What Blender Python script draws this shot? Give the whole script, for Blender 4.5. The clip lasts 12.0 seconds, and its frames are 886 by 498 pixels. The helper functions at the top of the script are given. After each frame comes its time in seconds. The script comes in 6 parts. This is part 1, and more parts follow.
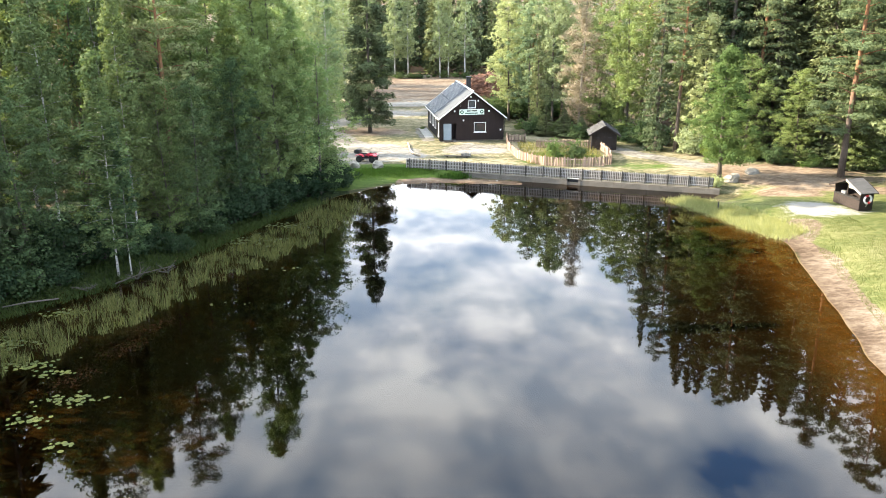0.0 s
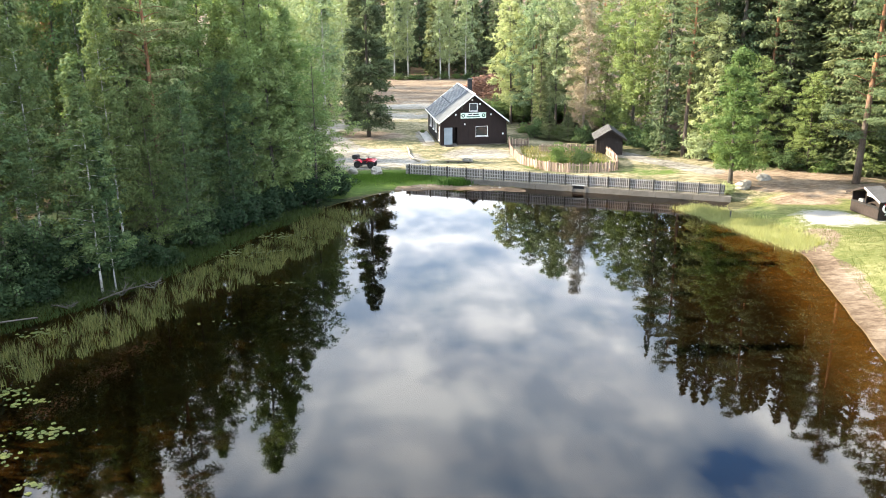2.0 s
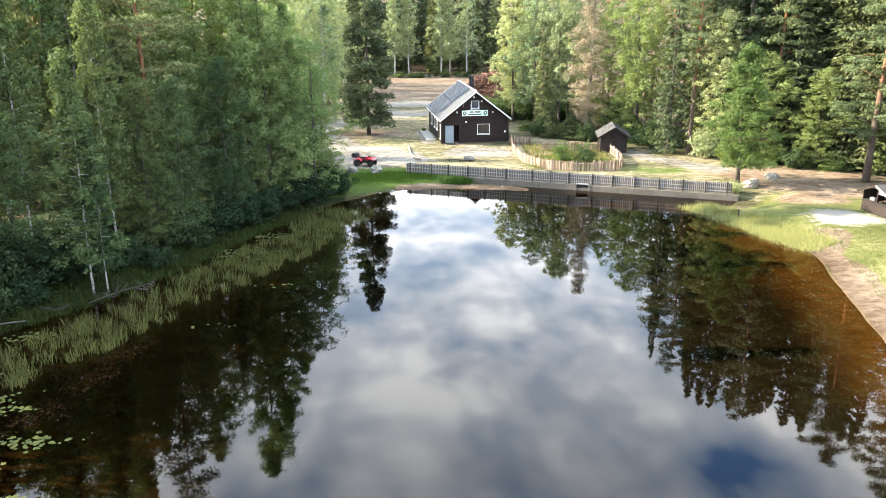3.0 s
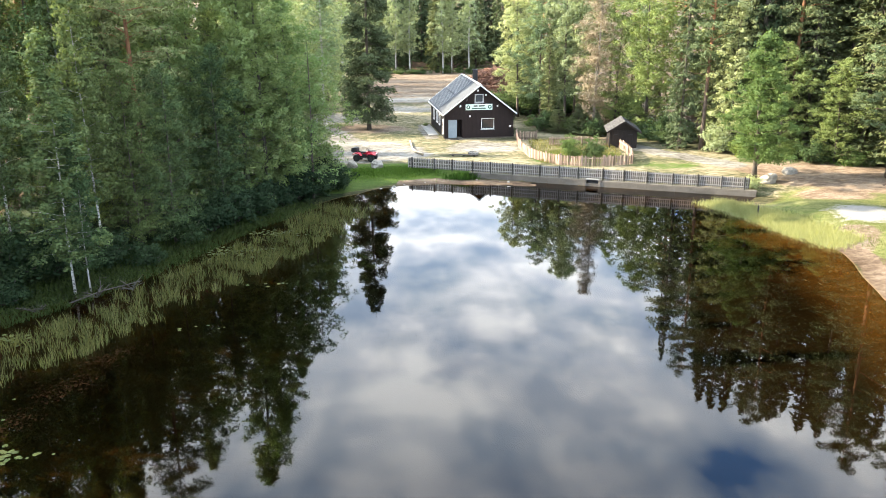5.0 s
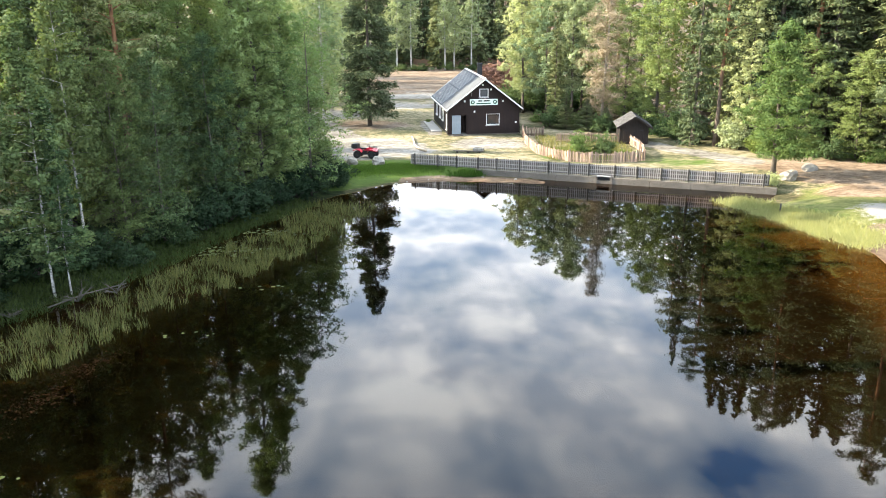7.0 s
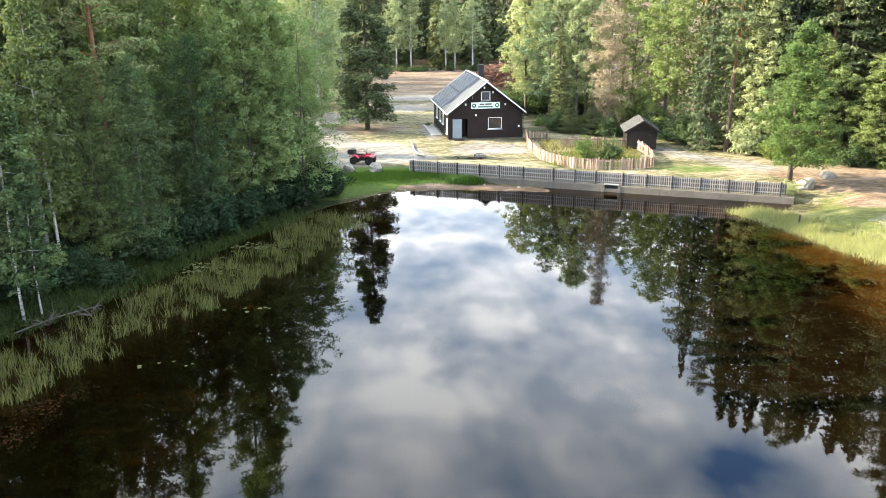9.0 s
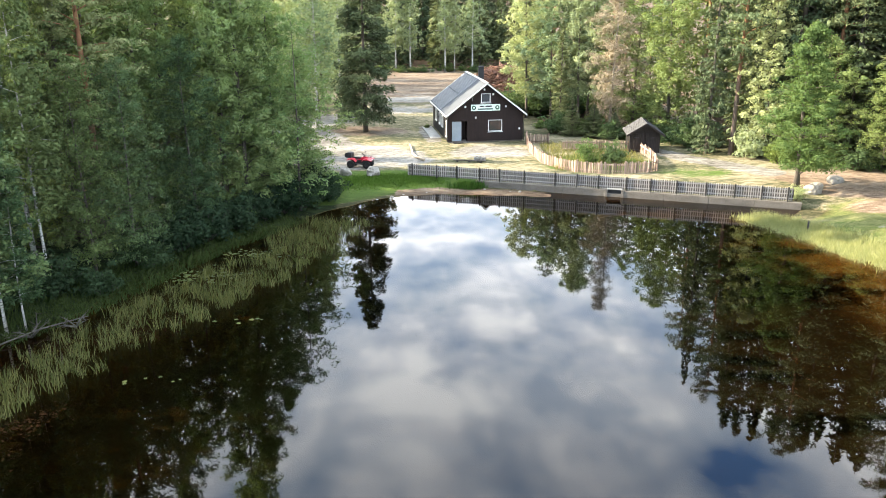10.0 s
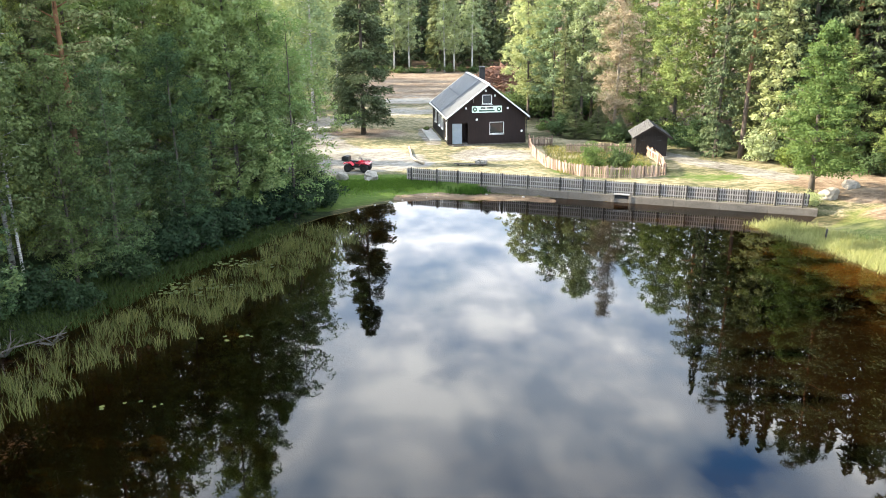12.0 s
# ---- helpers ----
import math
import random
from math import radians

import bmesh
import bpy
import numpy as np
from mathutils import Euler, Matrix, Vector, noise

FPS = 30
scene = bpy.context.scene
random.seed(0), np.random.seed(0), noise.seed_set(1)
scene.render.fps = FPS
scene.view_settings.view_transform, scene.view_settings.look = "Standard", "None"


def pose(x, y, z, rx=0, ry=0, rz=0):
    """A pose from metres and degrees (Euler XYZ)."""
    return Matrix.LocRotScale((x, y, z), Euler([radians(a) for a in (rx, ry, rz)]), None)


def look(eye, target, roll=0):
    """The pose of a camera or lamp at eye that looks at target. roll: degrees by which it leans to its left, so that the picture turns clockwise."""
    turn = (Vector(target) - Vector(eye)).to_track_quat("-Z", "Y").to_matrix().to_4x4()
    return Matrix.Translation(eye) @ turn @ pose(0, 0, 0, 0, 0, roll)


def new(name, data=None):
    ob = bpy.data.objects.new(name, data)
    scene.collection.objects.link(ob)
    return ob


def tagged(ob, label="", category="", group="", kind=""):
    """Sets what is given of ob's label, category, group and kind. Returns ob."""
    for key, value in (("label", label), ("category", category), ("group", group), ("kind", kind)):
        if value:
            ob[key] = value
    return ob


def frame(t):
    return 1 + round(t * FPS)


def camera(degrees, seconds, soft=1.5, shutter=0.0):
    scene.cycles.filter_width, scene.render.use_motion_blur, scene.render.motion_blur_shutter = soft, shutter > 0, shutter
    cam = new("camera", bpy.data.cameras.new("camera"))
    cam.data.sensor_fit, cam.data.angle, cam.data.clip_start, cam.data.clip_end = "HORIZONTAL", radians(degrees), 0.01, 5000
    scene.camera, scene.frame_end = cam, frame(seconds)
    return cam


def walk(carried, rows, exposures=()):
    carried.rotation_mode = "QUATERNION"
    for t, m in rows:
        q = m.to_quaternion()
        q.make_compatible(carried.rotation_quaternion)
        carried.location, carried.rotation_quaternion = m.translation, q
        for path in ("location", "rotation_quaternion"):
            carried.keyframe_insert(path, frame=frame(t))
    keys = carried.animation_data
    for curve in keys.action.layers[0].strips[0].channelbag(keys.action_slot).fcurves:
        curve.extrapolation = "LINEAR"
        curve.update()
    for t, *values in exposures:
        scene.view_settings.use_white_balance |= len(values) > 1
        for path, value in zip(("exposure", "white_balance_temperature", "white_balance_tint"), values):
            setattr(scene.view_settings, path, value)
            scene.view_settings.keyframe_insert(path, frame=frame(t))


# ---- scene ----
FOV = 58.00
EXPOSURE = 2.74
cam = camera(FOV, 12.0, soft=0.8)
# seconds, x, y, z, then the turn in degrees about x, y and z
ROWS = [
    (0.0, -0.000, 0.000, 16.508, 72.143, 0.192, -0.086),
    (0.5, 0.001, 0.647, 16.564, 72.136, 0.202, -0.072),
    (1.0, 0.003, 1.307, 16.603, 72.122, 0.224, -0.075),
    (1.5, 0.002, 1.962, 16.592, 72.124, 0.233, -0.065),
    (2.0, -0.024, 2.618, 16.541, 72.127, 0.255, -0.065),
    (2.5, -0.052, 3.272, 16.411, 72.110, 0.277, -0.049),
    (3.0, -0.070, 3.916, 16.226, 72.046, 0.299, -0.023),
    (5.0, -0.358, 6.627, 15.114, 72.112, 0.289, -0.009),
    (5.5, -0.443, 7.313, 14.851, 72.100, 0.258, -0.013),
    (6.0, -0.526, 7.986, 14.604, 72.053, 0.239, -0.004),
    (6.5, -0.600, 8.668, 14.403, 72.047, 0.263, 0.011),
    (7.0, -0.662, 9.375, 14.243, 72.117, 0.290, 0.024),
    (9.0, -0.575, 12.364, 14.268, 72.041, 0.328, 0.098),
    (9.5, -0.553, 13.068, 14.256, 72.062, 0.339, 0.102),
    (10.0, -0.533, 13.754, 14.239, 72.071, 0.279, 0.090),
    (10.5, -0.534, 14.421, 14.227, 72.093, 0.299, 0.082),
    (11.0, -0.568, 15.026, 14.189, 72.103, 0.305, 0.056),
    (11.5, -0.621, 15.552, 14.114, 72.102, 0.248, 0.020),
    (12.0, -0.691, 16.032, 14.023, 72.110, 0.248, -0.022),
]
walk(cam, [(t, pose(*p)) for t, *p in ROWS], exposures=[(0.0, EXPOSURE), (12.0, EXPOSURE)])

# ---- world and sun ----
SUN_AZ, SUN_EL = math.atan2(-0.985, 0.13), radians(28)     # azimuth from +y towards +x


def build_world():
    world = bpy.data.worlds.new("sky")
    scene.world = world
    world.use_nodes = True
    nt = world.node_tree
    nt.nodes.clear()
    N, L = nt.nodes.new, nt.links.new
    out, bg = N("ShaderNodeOutputWorld"), N("ShaderNodeBackground")
    sky = N("ShaderNodeTexSky")
    sky.sky_type, sky.sun_disc = "NISHITA", False
    sky.sun_elevation, sky.sun_rotation = SUN_EL, SUN_AZ
    sky.air_density, sky.dust_density, sky.ozone_density = 1.0, 0.6, 1.5
    coord = N("ShaderNodeTexCoord")
    # clouds lie in a flat layer: the direction divided by its height
    sep = N("ShaderNodeSeparateXYZ")
    L(coord.outputs["Generated"], sep.inputs[0])
    up = N("ShaderNodeMath")
    up.operation, up.inputs[1].default_value = "MAXIMUM", 0.06
    L(sep.outputs["Z"], up.inputs[0])
    div = N("ShaderNodeVectorMath")
    div.operation = "DIVIDE"
    comb = N("ShaderNodeCombineXYZ")
    for k in range(3):
        L(up.outputs[0], comb.inputs[k])
    L(coord.outputs["Generated"], div.inputs[0])
    L(comb.outputs[0], div.inputs[1])

    def fbm(scale, detail, rough, offset, warp=0.0):
        tall = N("ShaderNodeVectorMath")
        tall.operation = "MULTIPLY"
        tall.inputs[1].default_value = (1.0, 0.6, 1.0)
        L(div.outputs[0], tall.inputs[0])
        add = N("ShaderNodeVectorMath")
        add.operation = "ADD"
        add.inputs[1].default_value = offset
        L(tall.outputs[0], add.inputs[0])
        tex = N("ShaderNodeTexNoise")
        tex.inputs["Scale"].default_value = scale
        tex.inputs["Detail"].default_value = detail
        tex.inputs["Roughness"].default_value = rough
        tex.inputs["Distortion"].default_value = warp
        L(add.outputs[0], tex.inputs["Vector"])
        return tex.outputs["Fac"]

    def ramp(fac, *stops):
        r = N("ShaderNodeValToRGB")
        L(fac, r.inputs[0])
        while len(r.color_ramp.elements) < len(stops):
            r.color_ramp.elements.new(0.5)
        for e, (p, v) in zip(r.color_ramp.elements, stops):
            e.position, e.color = p, (*v, 1) if isinstance(v, tuple) else (v, v, v, 1)
        return r.outputs[0]

    def bank(x, y, radius, weight, height):
        """Adds a soft bank of cloud (or a gap) about a place of the layer."""
        dist = N("ShaderNodeVectorMath")
        dist.operation = "DISTANCE"
        L(flat.outputs[0], dist.inputs[0])
        dist.inputs[1].default_value = (x, y, 0)
        soft = N("ShaderNodeMapRange")
        soft.interpolation_type = "SMOOTHSTEP"
        for key, value in (("From Min", radius), ("From Max", 0.0), ("To Min", 0.0), ("To Max", weight)):
            soft.inputs[key].default_value = value
        L(dist.outputs["Value"], soft.inputs["Value"])
        add = N("ShaderNodeMath")
        add.operation = "ADD"
        L(height, add.inputs[0])
        L(soft.outputs[0], add.inputs[1])
        return add.outputs[0]

    flat = N("ShaderNodeVectorMath")
    flat.operation = "MULTIPLY"
    flat.inputs[1].default_value = (1, 1, 0)
    L(div.outputs[0], flat.inputs[0])
    billow = N("ShaderNodeMix")
    billow.data_type = "FLOAT"
    billow.inputs["Factor"].default_value = 0.44
    L(fbm(*CLOUD_LARGE), billow.inputs["A"])
    crisp = N("ShaderNodeMapRange")
    for key, value in (("From Min", 0.33), ("From Max", 0.67), ("To Min", 0.12), ("To Max", 0.88)):
        crisp.inputs[key].default_value = value
    L(fbm(*CLOUD_SMALL), crisp.inputs["Value"])
    L(crisp.outputs[0], billow.inputs["B"])
    h = billow.outputs["Result"]
    for x, y, r, w in CLOUD_BANKS:
        h = bank(x, y, r, w, h)
    cover = ramp(h, (0.0, 0.75), (0.10, 1.0))
    shade = ramp(h, (0.20, (0.62, 1.75, 3.95)), (0.32, (2.75, 3.80, 5.40)), (0.46, (4.90, 5.75, 6.90)), (0.56, (7.1, 7.65, 8.4)), (0.70, (11.2, 11.4, 11.4)))
    mix = N("ShaderNodeMix")
    mix.data_type = "RGBA"
    L(cover, mix.inputs["Factor"])
    L(sky.outputs[0], mix.inputs["A"])
    L(shade, mix.inputs["B"])
    L(mix.outputs["Result"], bg.inputs["Color"])
    bg.inputs["Strength"].default_value = 0.1
    L(bg.outputs[0], out.inputs[0])


CLOUD_LARGE = (1.35, 7.0, 0.50, (3.1, 1.7, 0.0), 0.0)
CLOUD_SMALL = (4.6, 10.0, 0.56, (7.3, 4.2, 0.0), 0.1)
# x, y, radius, weight of cloud banks (+) and gaps (-) in the layer
# the last gap is unseen, behind the camera, added to darken the fill light
CLOUD_BANKS = ((0.62, 1.50, 0.28, -0.34), (0.08, 2.08, 0.70, 0.01), (0.0, 2.95, 0.8, 0.0), (0.0, 4.7, 1.8, 0.27), (-0.1, 1.42, 0.5, -0.10), (-0.45, 1.85, 0.5, -0.05), (0.92, 1.62, 0.30, 0.20), (0.30, 1.55, 0.32, -0.06), (0.42, 1.82, 0.22, 0.10), (0.0, -3.4, 4.2, -0.16))
build_world()
sun = new("sun", bpy.data.lights.new("sun", "SUN"))
sun.data.energy, sun.data.angle, sun.data.color = 4.4, radians(0.6), (1.0, 0.87, 0.67)
to_sun = Vector((math.sin(SUN_AZ) * math.cos(SUN_EL), math.cos(SUN_AZ) * math.cos(SUN_EL), math.sin(SUN_EL)))
sun.matrix_world = look(to_sun * 300, (0, 0, 0))


# ---- materials ----
class Mat:
    """A node material and short ways to wire it."""

    def __init__(self, name, rough=0.8, metal=0.0, spec=0.3):
        self.m = bpy.data.materials.new(name)
        self.m.use_nodes = True
        self.nt = self.m.node_tree
        self.b = self.nt.nodes["Principled BSDF"]
        self.b.inputs["Roughness"].default_value = rough
        self.b.inputs["Metallic"].default_value = metal
        self.b.inputs["Specular IOR Level"].default_value = spec

    def node(self, kind):
        return self.nt.nodes.new(kind)

    def link(self, a, b):
        self.nt.links.new(a, b)

    def coord(self, scale=(1, 1, 1), world=False):
        c = self.node("ShaderNodeNewGeometry" if world else "ShaderNodeTexCoord")
        mp = self.node("ShaderNodeMapping")
        mp.inputs["Scale"].default_value = scale
        self.link(c.outputs["Position" if world else "Object"], mp.inputs[0])
        return mp.outputs[0]

    def noise(self, scale, detail=4.0, rough=0.55, stretch=(1, 1, 1), world=False, warp=0.0):
        t = self.node("ShaderNodeTexNoise")
        t.inputs["Scale"].default_value = scale
        t.inputs["Detail"].default_value = detail
        t.inputs["Roughness"].default_value = rough
        t.inputs["Distortion"].default_value = warp
        self.link(self.coord(stretch, world), t.inputs["Vector"])
        return t.outputs["Fac"]

    def ramp(self, fac, *stops):
        r = self.node("ShaderNodeValToRGB")
        self.link(fac, r.inputs[0])
        while len(r.color_ramp.elements) < len(stops):
            r.color_ramp.elements.new(0.5)
        for e, (p, v) in zip(r.color_ramp.elements, stops):
            e.position = p
            e.color = (*v, 1) if isinstance(v, tuple) else (v, v, v, 1)
        return r.outputs[0]

    def mix(self, fac, a, b, mode="MIX"):
        x = self.node("ShaderNodeMix")
        x.data_type, x.blend_type = "RGBA", mode
        for value, socket in ((fac, "Factor"), (a, "A"), (b, "B")):
            s = x.inputs[socket]
            if isinstance(value, (int, float)):
                s.default_value = value if socket == "Factor" else (value, value, value, 1)
            elif isinstance(value, tuple):
                s.default_value = (*value, 1)
            else:
                self.link(value, s)
        return x.outputs["Result"]

    def maths(self, op, a, b):
        x = self.node("ShaderNodeMath")
        x.operation = op
        x.use_clamp = True
        for k, value in enumerate((a, b)):
            if isinstance(value, (int, float)):
                x.inputs[k].default_value = value
            else:
                self.link(value, x.inputs[k])
        return x.outputs[0]

    def random(self):
        return self.node("ShaderNodeObjectInfo").outputs["Random"]

    def island(self):
        return self.node("ShaderNodeNewGeometry").outputs["Random Per Island"]

    def attribute(self, name):
        a = self.node("ShaderNodeAttribute")
        a.attribute_name = name
        s = self.node("ShaderNodeSeparateColor")
        self.link(a.outputs["Color"], s.inputs[0])
        return s.outputs

    def color(self, c):
        if isinstance(c, tuple):
            self.b.inputs["Base Color"].default_value = (*c, 1)
        else:
            self.link(c, self.b.inputs["Base Color"])
        return self

    def bump(self, height, strength=0.4, distance=0.02):
        n = self.node("ShaderNodeBump")
        n.inputs["Strength"].default_value = strength
        n.inputs["Distance"].default_value = distance
        self.link(height, n.inputs["Height"])
        self.link(n.outputs[0], self.b.inputs["Normal"])
        return self


def surface(name, dark, light, scale=3.0, rough=0.8, metal=0.0, stretch=(1, 1, 1), bump=0.3, distance=0.02, vary=0.0, fine=8.0, spec=0.3):
    """Two-scale mottled surface from a dark to a light tone."""
    m = Mat(name, rough, metal, spec)
    big, small = m.noise(scale, 5, 0.6, stretch), m.noise(scale * fine, 3, 0.6, stretch)
    both = m.mix(0.45, big, small)
    col = m.ramp(both, (0.3, dark), (0.7, light))
    if vary:
        tone = m.ramp(m.random(), (0.0, 1.0 - vary), (1.0, 1.0 + vary))
        col = m.mix(1.0, col, tone, "MULTIPLY")
    m.color(col)
    if bump:
        m.bump(both, bump, distance)
    return m.m


def leaf_material(name, dark, light, tip, through_it=0.35, rough=0.72):
    """Leaves: every leaf and every tree has a tone of its own; light shines through."""
    m = Mat(name, rough, 0.0, 0.14)
    near = tuple(0.5 * (a + b) for a, b in zip(dark, light))
    far = tuple(0.5 * (a + b) for a, b in zip(tip, light))
    col = m.ramp(m.island(), (0.0, near), (0.6, light), (1.0, far))
    tone = m.ramp(m.random(), (0.0, (0.62, 0.72, 0.68)), (0.5, (1.0, 1.0, 0.95)), (1.0, (1.34, 1.22, 0.98)))
    col = m.mix(1.0, col, tone, "MULTIPLY")
    m.color(col)
    t = m.node("ShaderNodeBsdfTranslucent")
    m.link(m.mix(1.0, col, (1.30, 1.34, 0.80), "MULTIPLY"), t.inputs["Color"])
    s = m.node("ShaderNodeMixShader")
    s.inputs[0].default_value = through_it
    m.link(m.b.outputs[0], s.inputs[1])
    m.link(t.outputs[0], s.inputs[2])
    m.link(s.outputs[0], m.nt.nodes["Material Output"].inputs["Surface"])
    return m.m


M_BIRCH_LEAF = leaf_material("birch_leaf", (0.064, 0.098, 0.047), (0.098, 0.132, 0.058), (0.134, 0.163, 0.070))
M_ALDER_LEAF = leaf_material("alder_leaf", (0.086, 0.132, 0.062), (0.138, 0.186, 0.080), (0.184, 0.220, 0.094))
# alder leaf darkened: deep shade on the low bushes is put into the colour
M_DEEP_SHADE_LEAF = leaf_material("bank_alder_leaf", (0.013, 0.029, 0.015), (0.025, 0.046, 0.023), (0.042, 0.066, 0.031))
# darker copy of the birch leaf, shade of the west bank in its colour
M_SHADED_LEAF = leaf_material("bank_birch_leaf", (0.048, 0.082, 0.040), (0.076, 0.112, 0.051), (0.108, 0.142, 0.062))
M_LIGHT_LEAF = leaf_material("aspen_leaf", (0.166, 0.212, 0.136), (0.222, 0.266, 0.166), (0.265, 0.297, 0.190))
M_WILLOW_LEAF = leaf_material("willow_leaf", (0.135, 0.190, 0.084), (0.202, 0.260, 0.114), (0.255, 0.305, 0.135), 0.45)
M_BUSH_LEAF = leaf_material("bush_leaf", (0.046, 0.076, 0.036), (0.074, 0.108, 0.047), (0.105, 0.136, 0.058))
M_MAPLE_LEAF = leaf_material("maple_leaf", (0.066, 0.112, 0.038), (0.102, 0.147, 0.048), (0.137, 0.169, 0.058))
M_SPRUCE = leaf_material("spruce_needles", (0.056, 0.080, 0.046), (0.084, 0.106, 0.054), (0.118, 0.130, 0.064), 0.12, 0.7)
M_YARD_SPRUCE = leaf_material("dark_spruce_needles", (0.048, 0.068, 0.038), (0.072, 0.091, 0.045), (0.104, 0.116, 0.054), 0.12, 0.7)
M_PINE = leaf_material("pine_needles", (0.085, 0.114, 0.060), (0.126, 0.152, 0.076), (0.160, 0.178, 0.090), 0.15, 0.7)
M_DEAD = leaf_material("dry_twigs", (0.125, 0.110, 0.092), (0.20, 0.178, 0.150), (0.27, 0.243, 0.208), 0.1, 0.9)
M_REED = leaf_material("reed", (0.074, 0.078, 0.027), (0.150, 0.142, 0.052), (0.360, 0.285, 0.125), 0.3, 0.7)
M_SHORE = leaf_material("shore_grass", (0.1530, 0.1794, 0.0875), (0.2385, 0.2571, 0.1375), (0.3600, 0.3589, 0.2250), 0.4, 0.7)
M_GRASS = leaf_material("meadow_grass", (0.0713, 0.0857, 0.0287), (0.1141, 0.1257, 0.0446), (0.1711, 0.1656, 0.0765), 0.35, 0.7)
M_LUSH = leaf_material("lush_grass", (0.034, 0.075, 0.013), (0.054, 0.106, 0.018), (0.112, 0.184, 0.040), 0.35, 0.7)
# greens lowered so that the colour carries the shade under the bank trees
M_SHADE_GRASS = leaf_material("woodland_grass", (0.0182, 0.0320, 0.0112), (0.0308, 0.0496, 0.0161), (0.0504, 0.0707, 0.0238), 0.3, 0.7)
M_PAD = leaf_material("lily_pad", (0.0320, 0.0437, 0.0126), (0.0576, 0.0702, 0.0210), (0.0920, 0.0975, 0.0364), 0.1, 0.35)


M_DRIFT = surface("grey_driftwood", (0.040, 0.034, 0.028), (0.095, 0.084, 0.070), 5, 0.9, 0, (1, 1, 0.3), 0.4)


def birch_bark():
    m = Mat("birch_bark", 0.75)
    marks = m.noise(3.0, 5, 0.7, (1, 1, 5))
    col = m.ramp(marks, (0.38, (0.06, 0.055, 0.05)), (0.50, (0.40, 0.385, 0.355)), (0.8, (0.56, 0.545, 0.51)))
    return m.color(col).bump(marks, 0.3).m


def pine_bark():
    m = Mat("pine_bark", 0.9)
    sep = m.node("ShaderNodeSeparateXYZ")
    m.link(m.coord(), sep.inputs[0])
    high = m.node("ShaderNodeMapRange")
    high.inputs["From Min"].default_value, high.inputs["From Max"].default_value = 5.0, 10.0
    m.link(sep.outputs["Z"], high.inputs["Value"])
    plates = m.noise(6.0, 5, 0.65, (1, 1, 0.35))
    low = m.ramp(plates, (0.3, (0.045, 0.034, 0.028)), (0.7, (0.13, 0.10, 0.08)))
    top = m.ramp(plates, (0.3, (0.13, 0.060, 0.030)), (0.7, (0.27, 0.135, 0.070)))
    return m.color(m.mix(high.outputs[0], low, top)).bump(plates, 0.6, 0.04).m


M_BIRCH_BARK = birch_bark()
M_PINE_BARK = pine_bark()
M_BARK = surface("grey_brown_bark", (0.0385, 0.0315, 0.0252), (0.1190, 0.1015, 0.0840), 5, 0.9, 0, (1, 1, 0.3), 0.6, 0.03)
M_DEAD_BARK = surface("bleached_bark", (0.13, 0.115, 0.095), (0.27, 0.245, 0.21), 5, 0.9, 0, (1, 1, 0.3), 0.4)


